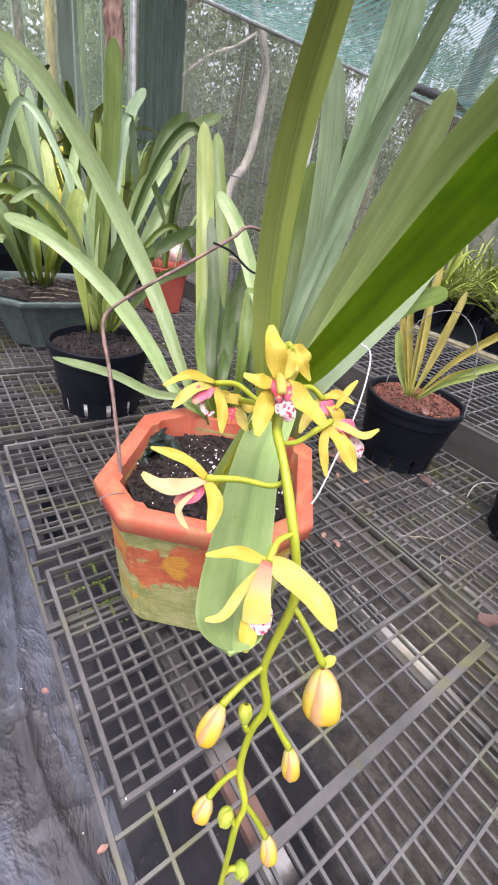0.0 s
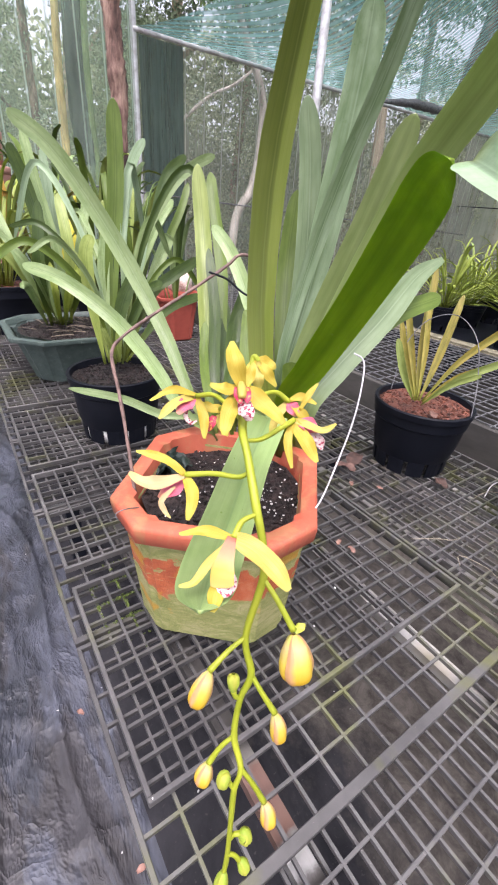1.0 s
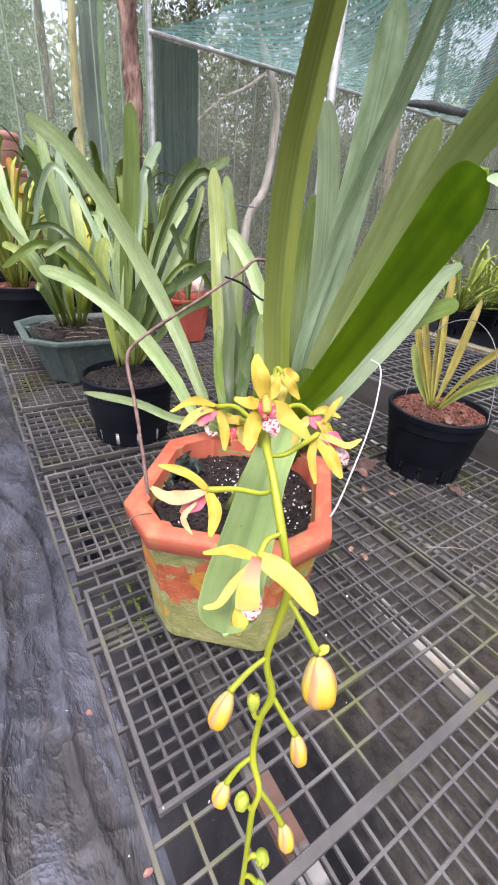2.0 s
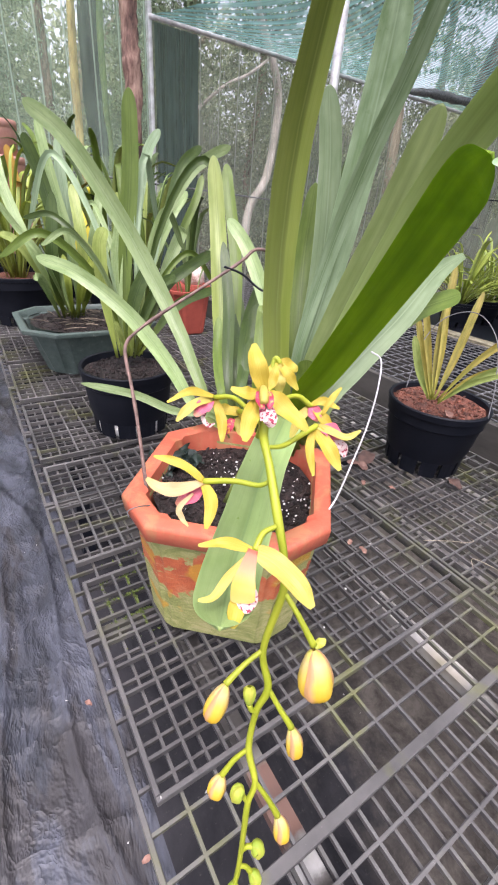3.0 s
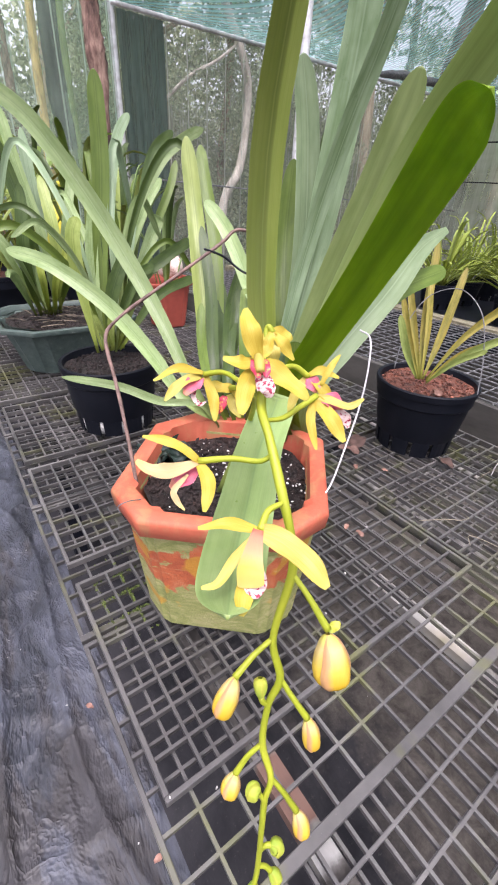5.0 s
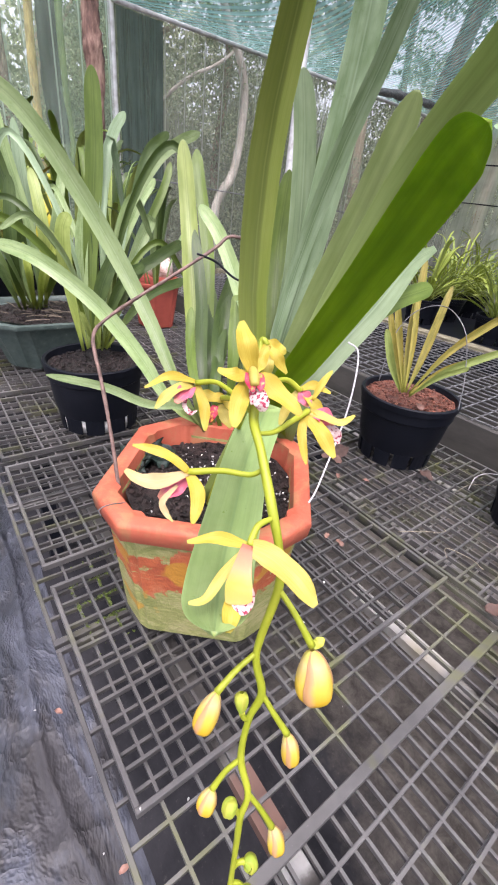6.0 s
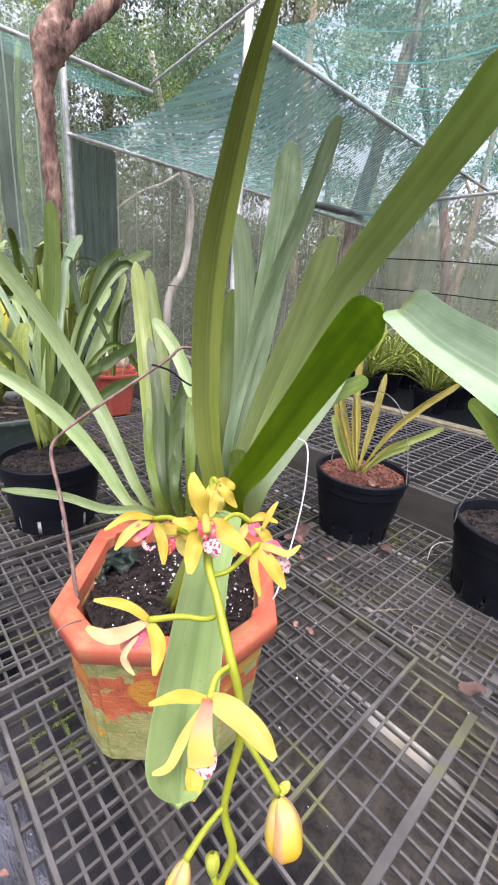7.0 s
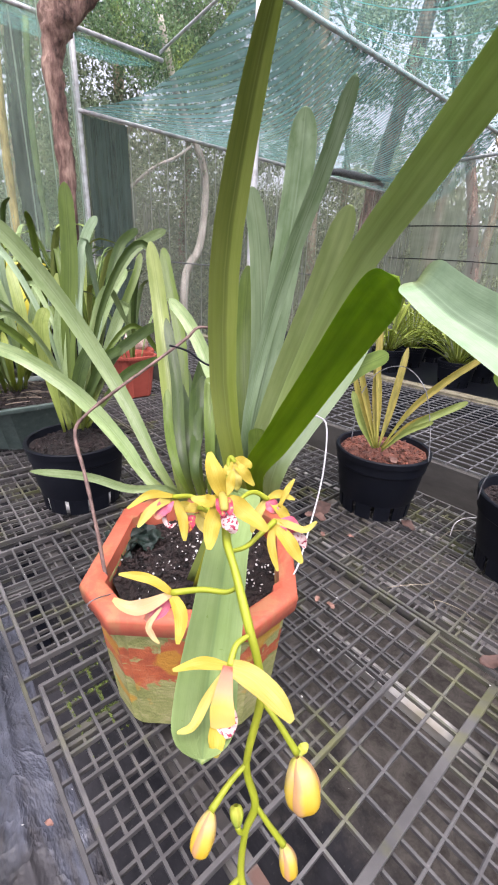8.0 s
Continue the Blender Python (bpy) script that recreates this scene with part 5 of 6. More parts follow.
# ---- right pot plant ----
rp = thing("orchid_plant", RB + Vector((0, 0, 0.12)), "yellowing orchid with short strap leaves in coconut chips", "orchid")
for pts, w, m in (
    ([(0.5869, 0.2333, 0.1451), (0.6213, 0.271, 0.2333), (0.6503, 0.3009, 0.3535)], 0.024, LEAF_YELLOW),
    ([(0.5869, 0.2333, 0.1451), (0.5935, 0.2682, 0.2164), (0.5933, 0.3035, 0.3046)], 0.02, LEAF_YELLOW),
    ([(0.5761, 0.2327, 0.148), (0.5585, 0.2526, 0.1947), (0.5505, 0.2736, 0.2482)], 0.022, LEAF_LIME),
    ([(0.5896, 0.2292, 0.1459), (0.6333, 0.2416, 0.2168), (0.6736, 0.2524, 0.3172)], 0.024, LEAF_YELLOW),
    ([(0.5923, 0.225, 0.1467), (0.6301, 0.203, 0.2168), (0.6614, 0.1669, 0.2727), (0.6875, 0.122, 0.3224)], 0.022, LEAF_YELLOW),
    ([(0.584, 0.2172, 0.1459), (0.6129, 0.1795, 0.2003), (0.6527, 0.1194, 0.2503)], 0.022, LEAF_LIME),
    ([(0.5825, 0.2182, 0.1437), (0.5926, 0.187, 0.1865), (0.6086, 0.1494, 0.2153)], 0.016, LEAF_LIME),
    ([(0.5805, 0.2307, 0.146), (0.574, 0.2612, 0.206), (0.567, 0.2882, 0.276)], 0.019, LEAF_YELLOW),
    ([(0.5885, 0.2312, 0.1455), (0.613, 0.2572, 0.226), (0.628, 0.2832, 0.3)], 0.017, LEAF_YELLOW),
    ([(0.5905, 0.2232, 0.145), (0.626, 0.1962, 0.193), (0.662, 0.1512, 0.226)], 0.017, LEAF_YELLOW),
):
    leaf(rp, pts, w * 0.58, m, fold=0.6)

# ---- further along the bench ----
def bowl(centre, hx, hy, cut, height, material, name, label):
    """A clipped rectangular bowl with a flat flange."""
    ob = thing(name, centre, label, "planter")
    for title, levels in (
        ("shell", ((0.68, 0), (0.74, 0.004), (0.96, height - 0.012), (0.9, height - 0.013), (0.7, 0.02))),
        ("flange", ((0.955, height - 0.0125), (1.06, height - 0.01), (1.072, height - 0.006), (1.068, height), (0.985, height + 0.001), (0.95, height - 0.004), (0.93, height - 0.016), (0.945, height - 0.016))),
    ):
        bm = bmesh.new()
        rings = []
        for k, z in levels:
            a, b, c = hx * k, hy * k, cut * k
            pts = [(a, -b + c), (a, b - c), (a - c, b), (-a + c, b), (-a, b - c), (-a, -b + c), (-a + c, -b), (a - c, -b)]
            rings.append([bm.verts.new((centre[0] + x, centre[1] + y, centre[2] + z)) for x, y in pts])
        closed = title == "flange"
        for a, b in zip(rings, rings[1:] + rings[:1] if closed else rings[1:]):
            for j in range(8):
                bm.faces.new((a[j], a[(j + 1) % 8], b[(j + 1) % 8], b[j]))
        if not closed:
            bm.faces.new(rings[0][::-1])
            bm.faces.new(rings[-1])
            bmesh.ops.bevel(bm, geom=[e for e in bm.edges if abs(e.verts[0].co.z - e.verts[1].co.z) > 0.03], offset=min(0.016, cut * 0.3), segments=3, affect="EDGES")
        crisp(bm)
        part(title, bm, material, ob, "flat flange worn pale at the edge" if closed else "", True)
    return ob


def clump(place, count, length, width, materials, seed, label, spread=0.5, base=0.03, group=""):
    """A tuft of strap leaves that rise and arch outwards."""
    rnd = random.Random(seed)
    ob = thing("orchid_plant", place, label, "orchid", group)
    for k in range(count):
        a = rnd.random() * 6.283
        d = Vector((math.cos(a), math.sin(a), 0))
        l = length * rnd.uniform(0.6, 1.1)
        out = l * spread * rnd.uniform(0.25, 1.1)
        p0 = Vector(place) + d * base * rnd.random()
        rise = math.sqrt(max(l * l - out * out, 0.2 * l * l))
        pts = [p0, p0 + d * out * 0.25 + Vector((0, 0, rise * 0.45)), p0 + d * out * 0.65 + Vector((0, 0, rise * 0.85)), p0 + d * out * 1.05 + Vector((0, 0, rise * (1.0 - 0.15 * rnd.random())))]
        leaf(ob, pts, width * rnd.uniform(0.7, 1.15), rnd.choice(materials), facing=-d * 0.7 + Vector((0, 0, 0.7)), n=12, fold=0.3)
    return ob


GP = Vector((0.2, 1.05, 0))
bowl(GP, 0.155, 0.15, 0.06, 0.12, GLAZE, "bonsai_planter", "speckled grey-green plastic planter with clipped corners on the bench")
soil_disc("potting_soil", "dry twiggy bark mix in the grey-green planter", GP + Vector((0, 0, 0.112)), 0.135, SOIL, 12, 1100)
rr = random.Random(41)
bm = bmesh.new()
for _ in range(34):
    a, d, t = rr.random() * 6.283, 0.115 * math.sqrt(rr.random()), rr.random() * 3.14
    p = GP + Vector((d * math.cos(a), d * math.sin(a), 0.1165 + 0.004 * rr.random()))
    w = Vector((math.cos(t), math.sin(t), rr.uniform(-0.12, 0.12))) * rr.uniform(0.008, 0.03)
    tube(bm, [p - w, p + Vector((0, 0, 0.002)), p + w], rr.uniform(0.0006, 0.0014), 3, 5)
k = Mat("dry_twigs", 0.8)
k.colour(k.hue(k.ramp(k.noise(k.coord(), 80, 3), (0.3, (0.08, 0.06, 0.045)), (0.7, (0.22, 0.18, 0.13))), k.island(), 0.4, 1.3))
tagged(mesh_object("dry_twigs", bm, k.m), "dry pale twigs and root bits on the planter soil", "twigs", kind="stuff")
gp = thing("orchid_plant", GP + Vector((0, 0, 0.11)), "strap-leaved orchid growing in the grey-green planter", "orchid")
for pts, w, m in (
    ([(0.1809, 1.079, 0.11), (0.1621, 1.043, 0.302), (0.1434, 1.05, 0.4279), (0.119, 1.049, 0.515)], 0.029, LEAF_DARK),
    ([(0.1881, 1.078, 0.11), (0.189, 1.034, 0.2658), (0.166, 1.067, 0.4412), (0.1564, 1.09, 0.5533)], 0.024, LEAF_GREY),
    ([(0.1553, 1.084, 0.11), (0.1304, 0.9927, 0.2573), (0.1521, 0.9984, 0.4095)], 0.027, LEAF_DARK),
    ([(0.1997, 1.096, 0.11), (0.1941, 1.09, 0.3247), (0.198, 1.117, 0.5206)], 0.027, LEAF_PALE),
    ([(0.1738, 1.081, 0.11), (0.1096, 0.9464, 0.2689), (0.0612, 0.959, 0.3436), (0.0281, 0.9634, 0.3987)], 0.014, LEAF_GREY),
    ([(0.1879, 1.111, 0.11), (0.2431, 1.076, 0.2889), (0.2973, 1.119, 0.4495)], 0.024, LEAF_GREY),
    ([(0.1455, 1.086, 0.11), (0.0971, 0.9422, 0.2278), (0.0775, 0.9269, 0.2444)], 0.019, LEAF_GREY),
    ([(0.207, 1.094, 0.11), (0.2118, 1.032, 0.2923), (0.2141, 1.088, 0.4293)], 0.027, LEAF_LIME),
    ([(0.2027, 1.109, 0.11), (0.2387, 1.02, 0.242), (0.2948, 1.066, 0.3315)], 0.024, LEAF),
    ([(0.1733, 1.114, 0.11), (0.1837, 1.133, 0.2255), (0.251, 1.183, 0.4011)], 0.024, LEAF_GREY),
    ([(0.1851, 1.098, 0.11), (0.2129, 1.024, 0.2278), (0.2433, 1.026, 0.3068)], 0.018, LEAF_GRASS),
    ([(0.1938, 1.097, 0.11), (0.1832, 0.9757, 0.2091), (0.2137, 0.9775, 0.2669)], 0.016, LEAF_GRASS),
    ([(0.1778, 1.1, 0.11), (0.1577, 0.9806, 0.2084), (0.1561, 0.9913, 0.2825)], 0.016, LEAF_GRASS),
    ([(0.1706, 1.101, 0.11), (0.102, 1.05, 0.2745), (0.0695, 1.111, 0.3987), (0.0667, 1.158, 0.4866)], 0.024, LEAF_GREY),
    ([(0.1648, 1.102, 0.11), (0.0796, 1.053, 0.2857), (0.0424, 1.11, 0.3155)], 0.02, LEAF_LIME),
):
    leaf(gp, pts, w, m, fold=0.3)

FL = Vector((0.1, 1.56, 0.0))
nursery_pot(FL, 0.13, 0.1, 0.16, "wide black nursery pot on the bench")
soil_disc("potting_soil", "brown bark mix in the wide black pot", FL + Vector((0, 0, 0.145)), 0.12, CHIPS, 21)
fl = clump(FL + Vector((0, 0, 0.14)), 60, 0.42, 0.014, [LEAF_GRASS, LEAF_LIME, LEAF_GRASS], 5, "bushy yellow-green orchid in the wide black pot", 0.7)
leaf(fl, [FL + Vector((0.01, 0.02, 0.14)), (0.165, 1.66, 0.34), (0.159, 1.69, 0.44), (0.152, 1.7, 0.535)], 0.03, LEAF_AMBER, label="orange-yellow dying leaf", fold=0.3)
nursery_pot(Vector((0.1, 1.98, 0.0)), 0.13, 0.1, 0.16, "black nursery pot further along the bench")
clump(Vector((0.1, 1.98, 0.13)), 22, 0.5, 0.03, [LEAF_GREY, LEAF_LIME, LEAF], 6, "leafy orchid further along the bench", 0.5)
for k, (x, y, h) in enumerate(((0.42, 1.55, 0.5), (0.62, 1.7, 0.45), (0.36, 2.0, 0.55), (0.66, 2.05, 0.5))):
    nursery_pot(Vector((x, y, 0.0)), 0.1, 0.08, 0.14, "black nursery pot among others on the bench")
    clump(Vector((x, y, 0.12)), 20, h, 0.028, [LEAF_GREY, LEAF_DARK, LEAF, LEAF_LIME], 30 + k, "dark strap-leaved orchid among others on the bench", 0.5, group="orchids along the bench")


def clay_pot(centre, top, bottom, height, label, material=REDPOT):
    ob = thing("clay_pot", centre, label, "plant pot", "red clay pots")
    bm = bmesh.new()
    lathe(bm, [(0.001, 0), (bottom, 0), (bottom + (top - bottom) * 0.7, height * 0.78)], 36, centre)
    part("wall", bm, material, ob, "", True)
    bm = bmesh.new()
    t = top - 0.006
    lathe(bm, [(t - 0.012, height * 0.76), (t + 0.004, height * 0.77), (top, height * 0.98), (top - 0.002, height), (top - 0.01, height), (top - 0.014, height * 0.7), (0.001, height * 0.68)], 36, centre)
    part("rim", bm, material, ob, "", True)
    return ob


bowl(Vector((0.6, 1.26, 0)), 0.072, 0.072, 0.026, 0.15, REDPOT, "red_planter", "red plastic planter with a flat flange on the bench")
clay_pot(Vector((0.7, 1.46, 0)), 0.085, 0.06, 0.13, "larger red clay pot on the bench")
k = Mat("pinkish_stone", 0.8)
k.colour(k.ramp(k.noise(k.coord(), 40, 5, 0.7), (0.35, (0.34, 0.16, 0.12)), (0.5, (0.6, 0.46, 0.4)), (0.65, (0.72, 0.66, 0.6))))
k.bump(k.noise(k.coord(), 60, 5), 0.7, 0.006)
bm = bmesh.new()
lathe(bm, [(0.001, 0.0), (0.034, 0.002), (0.05, 0.026), (0.044, 0.06), (0.026, 0.086), (0.001, 0.092)], 24, (0.715, 1.46, 0.12))
for v in bm.verts:
    v.co += 0.012 * noise.noise_vector(v.co * 45)
tagged(mesh_object("stone", bm, k.m, True), "pale pinkish stone lump lying in the red clay pot", "stone")
clump(Vector((0.6, 1.26, 0.1)), 7, 0.36, 0.02, [LEAF_DARK, LEAF_GREY], 61, "small dark orchid in the red planter", 0.5)

yellow = Mat("yellow_plastic", 0.45)
yellow.colour(yellow.ramp(yellow.noise(yellow.coord(), 20, 4), (0.3, (0.5, 0.42, 0.02)), (0.7, (0.62, 0.55, 0.06))))
bucket = thing("bucket", (0.43, 2.02, 0), "yellow plastic bucket among the far plants", "bucket")
bm = bmesh.new()
lathe(bm, [(0.001, 0), (0.09, 0), (0.12, 0.43), (0.114, 0.43), (0.085, 0.01), (0.001, 0.01)], 36, (0.43, 2.02, 0))
part("wall", bm, yellow.m, bucket, "", True)
bm = bmesh.new()
lathe(bm, [(0.12, 0.416), (0.129, 0.418), (0.129, 0.436), (0.118, 0.44), (0.114, 0.43)], 36, (0.43, 2.02, 0))
part("rim", bm, yellow.m, bucket, "", True)
k = Mat("pink_clay", 0.8)
k.colour(k.ramp(k.noise(k.coord(), 18, 5), (0.3, (0.4, 0.19, 0.15)), (0.7, (0.56, 0.32, 0.27))))
k.bump(k.noise(k.coord(), 70, 4), 0.3, 0.002)
RIM_PINK = k.m
for k in range(5):
    clay_pot(Vector((0.2 + 0.012 * (k % 2), 2.42, 0.001 + 0.135 * k)), 0.085, 0.07, 0.134, "pinkish clay pot in a stack at the bench end", RIM_PINK)
clump(Vector((0.27, 1.72, 0.0)), 16, 0.5, 0.026, [LEAF_GREY, LEAF_LIME, LEAF_YELLOW], 71, "tall pale orchid far along the bench", 0.4)

straw = Mat("straw", 0.7)
straw.colour(straw.ramp(straw.noise(straw.coord(), 60, 3), (0.3, (0.2, 0.16, 0.11)), (0.7, (0.38, 0.33, 0.25))))
STRAW = straw.m

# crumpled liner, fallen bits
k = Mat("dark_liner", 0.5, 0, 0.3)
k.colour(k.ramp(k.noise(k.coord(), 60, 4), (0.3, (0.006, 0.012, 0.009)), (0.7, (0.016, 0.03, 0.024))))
k.bump(k.noise(k.coord(), 120, 4), 0.6, 0.003)
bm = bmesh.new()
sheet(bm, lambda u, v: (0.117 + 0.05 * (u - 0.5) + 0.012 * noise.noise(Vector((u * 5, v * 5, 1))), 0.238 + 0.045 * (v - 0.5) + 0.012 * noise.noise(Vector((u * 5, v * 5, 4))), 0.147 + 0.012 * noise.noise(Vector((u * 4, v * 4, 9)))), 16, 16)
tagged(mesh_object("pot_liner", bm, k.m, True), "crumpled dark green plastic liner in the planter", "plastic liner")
dead = Mat("dry_leaf", 0.7)
dead.colour(dead.hue(dead.ramp(dead.noise(dead.coord(), 80, 4), (0.3, (0.05, 0.025, 0.02)), (0.7, (0.12, 0.065, 0.05))), dead.random(), 0.7, 1.4))
pinkbit = Mat("fallen_petal", 0.6)
pinkbit.colour(pinkbit.hue(pinkbit.ramp(pinkbit.noise(pinkbit.coord(), 80, 4), (0.3, (0.17, 0.075, 0.055)), (0.7, (0.26, 0.15, 0.115))), pinkbit.random(), 0.7, 1.3))


def fallen(name, x, y, z, size, turn, material, label, category="fallen leaf"):
    bm = bmesh.new()
    d = Vector((math.cos(turn), math.sin(turn), 0))
    p = Vector((x, y, z))
    blade(bm, [p - d * size * 0.5, p + Vector((0, 0, size * 0.08)), p + d * size * 0.5 + Vector((0, 0, size * 0.05))], size * 0.55, (0, 0, 1), 0.3, 0.0006, 10, OVAL, 0, 0.3, int(x * 1000))
    return tagged(mesh_object(name, bm, material, True), label, category)


for x, y, size, turn in ((0.535, 0.295, 0.055, 0.5), (0.5, 0.285, 0.04, 2.0), (0.62, 0.16, 0.035, 1.2), (0.428, -0.066, 0.034, -0.7)):
    fallen("fallen_leaf", x, y, 0.003, size, turn, dead.m, "curled dry brown leaf lying on the mesh")
for x, y, size, turn in ((0.34, 0.14, 0.012, 0.4), (0.345, 0.12, 0.014, 1.4), (0.47, 0.24, 0.014, 0.9), (0.505, 0.205, 0.012, 2.0)):
    fallen("fallen_petal", x, y, 0.002, size, turn, pinkbit.m, "faded pink petal lying on the mesh", "petal")
for x, y in ((0.0, 0.095), (-0.02, 0.36), (0.168, 0.041)):
    fallen("fallen_petal", x, y, GROUND + 0.022, 0.016, x * 50, pinkbit.m, "orange petal on the weed mat", "petal")
fallen("bark_chip", 0.607, 0.207, 0.125, 0.026, 0.9, pinkbit.m, "pale pinkish bark chip on the coconut chips", "bark chip")
wire("white_wire", [(0.652, 0.093, 0.004), (0.685, 0.101, 0.012), (0.72, 0.098, 0.012), (0.761, 0.085, 0.004)], 0.0009, WHITEWIRE, "short bent white wire lying on the mesh", "wire", 16)
for pts in ([(0.44, 0.09, 0.003), (0.47, 0.07, 0.006), (0.49, 0.06, 0.003)], [(0.455, 0.02, 0.003), (0.47, 0.03, 0.006), (0.485, 0.0, 0.003), (0.48, -0.02, 0.003)], [(0.62, 0.1, 0.003), (0.64, 0.09, 0.02), (0.67, 0.07, 0.02), (0.7, 0.085, 0.003)], [(0.486, 0.06, 0.003), (0.5, 0.05, 0.008), (0.51, 0.056, 0.003)]):
    wire("dry_straw", pts, 0.00045, STRAW, "pale dry root strand lying on the mesh", "straw", 16)
bm = bmesh.new()
grains(bm, (0.0, 0.2, GROUND + 0.02), 0.7, 130, 0.005, 77, 0.5)
tagged(mesh_object("perlite_crumbs", bm, PERLITE), "scattered white perlite crumbs on the weed mat", "crumbs", kind="stuff")
bm = bmesh.new()
rr = random.Random(15)
for _ in range(26):
    x, y = rr.uniform(0.0, 0.4), rr.uniform(-0.08, 0.5)
    grains(bm, (-0.002 + PITCH * round(x / PITCH) + 0.002, y, 0.0004), 0.0015, 1, 0.003, rr.random(), 0.6)
tagged(mesh_object("perlite_crumbs", bm, PERLITE), "white perlite crumbs on the mesh bars", "crumbs", kind="stuff")

k = Mat("wet_moss", 0.7)
k.colour(k.hue(k.ramp(k.noise(k.coord(), 300, 3), (0.3, (0.035, 0.055, 0.008)), (0.7, (0.085, 0.115, 0.016))), k.island(), 0.6, 1.4))
bm = bmesh.new()
for i in range(520):
    x, y = rr.gauss(0.047, 0.016), rr.gauss(0.207, 0.026)
    if i % 2:
        y = -0.0745 + 0.2555 + PITCH * round((y - 0.181) / PITCH) + 0.0015
    else:
        x = -0.016 + PITCH * round((x + 0.016) / PITCH) + 0.0015
    grains(bm, (x, y, -0.0115), 0.0014, 1, 0.0034, rr.random(), 0.45)
tagged(mesh_object("moss", bm, k.m), "bright green moss growing on the lower mesh beside the planter", "moss", kind="stuff")

tp = thing("orchid_plant", TB + Vector((0, 0, 0.11)), "orchid with stiff dark leaves in the pot at the bench edge", "orchid")
leaf(tp, [TB + Vector((0, 0, 0.11)), (0.67, 0.0, 0.2), (0.635, 0.04, 0.27), (0.605, 0.075, 0.315)], 0.026, LEAF, fold=0.3)
leaf(tp, [TB + Vector((0.01, 0, 0.11)), (0.69, -0.02, 0.22), (0.7, 0.02, 0.32)], 0.026, LEAF_DARK, fold=0.3)
wire("pot_hanger", [(0.595, 0.05, 0.12), (0.6, 0.047, 0.16), (0.62, 0.02, 0.25), (0.66, -0.02, 0.3), (0.7, -0.06, 0.25), (0.73, -0.09, 0.12)], 0.001, WIRE, "dark wire hanger hoop on the edge pot", "wire hanger")

# ---- second bench ----
mesh_bench = thing("mesh_bench", (1.3, 0.8, 0), "second bench topped with grey welded wire mesh", "bench")
bm = bmesh.new()
box(bm, 0.985, -0.9, -0.004, 0.988, 2.4, -0.001)
first = part("long_wire", bm, GALV, mesh_bench)
for i in range(1, 20):
    copy_thing(first, Matrix.Translation((i * 0.035, 0, 0)))
bm = bmesh.new()
box(bm, 0.98, -0.9, -0.0075, 1.66, -0.897, -0.0045)
first = part("cross_wire", bm, GALV, mesh_bench)
for j in range(1, 63):
    copy_thing(first, Matrix.Translation((0, j * 0.0525, 0)))
bm = bmesh.new()
box(bm, 0.975, -0.9, -0.26, 0.995, 2.4, -0.008)
bmesh.ops.bevel(bm, geom=bm.edges[:], offset=0.003, segments=1, affect="EDGES")
board = Mat("dark_board", 0.7)
board.colour(board.ramp(board.noise(board.coord("Object", (1, 0.3, 1)), 16, 7, 0.7), (0.3, (0.03, 0.028, 0.025)), (0.7, (0.075, 0.07, 0.062))))
board.bump(board.noise(board.coord("Object", (1, 0.2, 1)), 40, 4), 0.3, 0.002)
part("front_board", bm, board.m, mesh_bench, "dark weathered front board")
bm = bmesh.new()
box(bm, 1.64, -0.9, -0.07, 1.66, 2.4, -0.008)
part("back_rail", bm, BLACK, mesh_bench)
for x in (1.0, 1.605):
    for y in (-0.8, 0.75, 2.3):
        bm = bmesh.new()
        box(bm, x + 0.0, y - 0.02, GROUND, x + 0.03, y + 0.02, -0.01)
        part("leg", bm, BLACK, mesh_bench)
for x in (0.06, 0.74):
    for y in (-0.5, 0.72, 1.7, 2.6):
        bm = bmesh.new()
        box(bm, x, y, GROUND, x + 0.03, y + 0.03, -0.069)
        tagged(mesh_object("bench_leg", bm, BLACK), "dark leg under the plastic mesh bench", "bench leg", kind="structure")
for y in (-0.5, 0.72, 1.7, 2.6):
    bm = bmesh.new()
    box(bm, 0.04, y, -0.068, 0.78, y + 0.03, -0.051)
    tagged(mesh_object("bench_rail", bm, BLACK), "dark cross rail under the mesh bench", "bench rail", kind="structure")
slat = Mat("painted_slat", 0.8)
sv = slat.coord("Object", (1, 1, 1))
worn = slat.ramp(slat.noise(sv, 5, 4, 0.6), (0.4, (0.05, 0.046, 0.042)), (0.48, (0.2, 0.19, 0.18)), (0.56, (0.42, 0.41, 0.39)), (0.64, (0.34, 0.31, 0.25)), (0.72, (0.22, 0.22, 0.07)))
slat.colour(slat.mix(slat.math("MULTIPLY", slat.noise(sv, 90, 5), 0.5), worn, (0.1, 0.09, 0.08)))
slat.bump(slat.noise(slat.coord("Object", (40, 3, 1)), 3, 3), 0.4, 0.001)
rust = Mat("reddish_slat", 0.85)
sep = rust.n.new("ShaderNodeSeparateXYZ")
rust.l.new(rust.coord(), sep.inputs[0])
along = rust.math("ADD", sep.outputs[1], rust.math("MULTIPLY", rust.math("SUBTRACT", rust.noise(rust.coord(), 30, 5, 0.65), 0.5), 0.03))
worn = rust.ramp(rust.math("ADD", along, 0.5), (0.405, (0.045, 0.042, 0.04)), (0.412, (0.3, 0.3, 0.3)), (0.43, (0.3, 0.3, 0.29)), (0.437, (0.15, 0.075, 0.055)), (0.486, (0.16, 0.085, 0.065)), (0.492, (0.2, 0.19, 0.17)), (0.51, (0.045, 0.042, 0.04)))
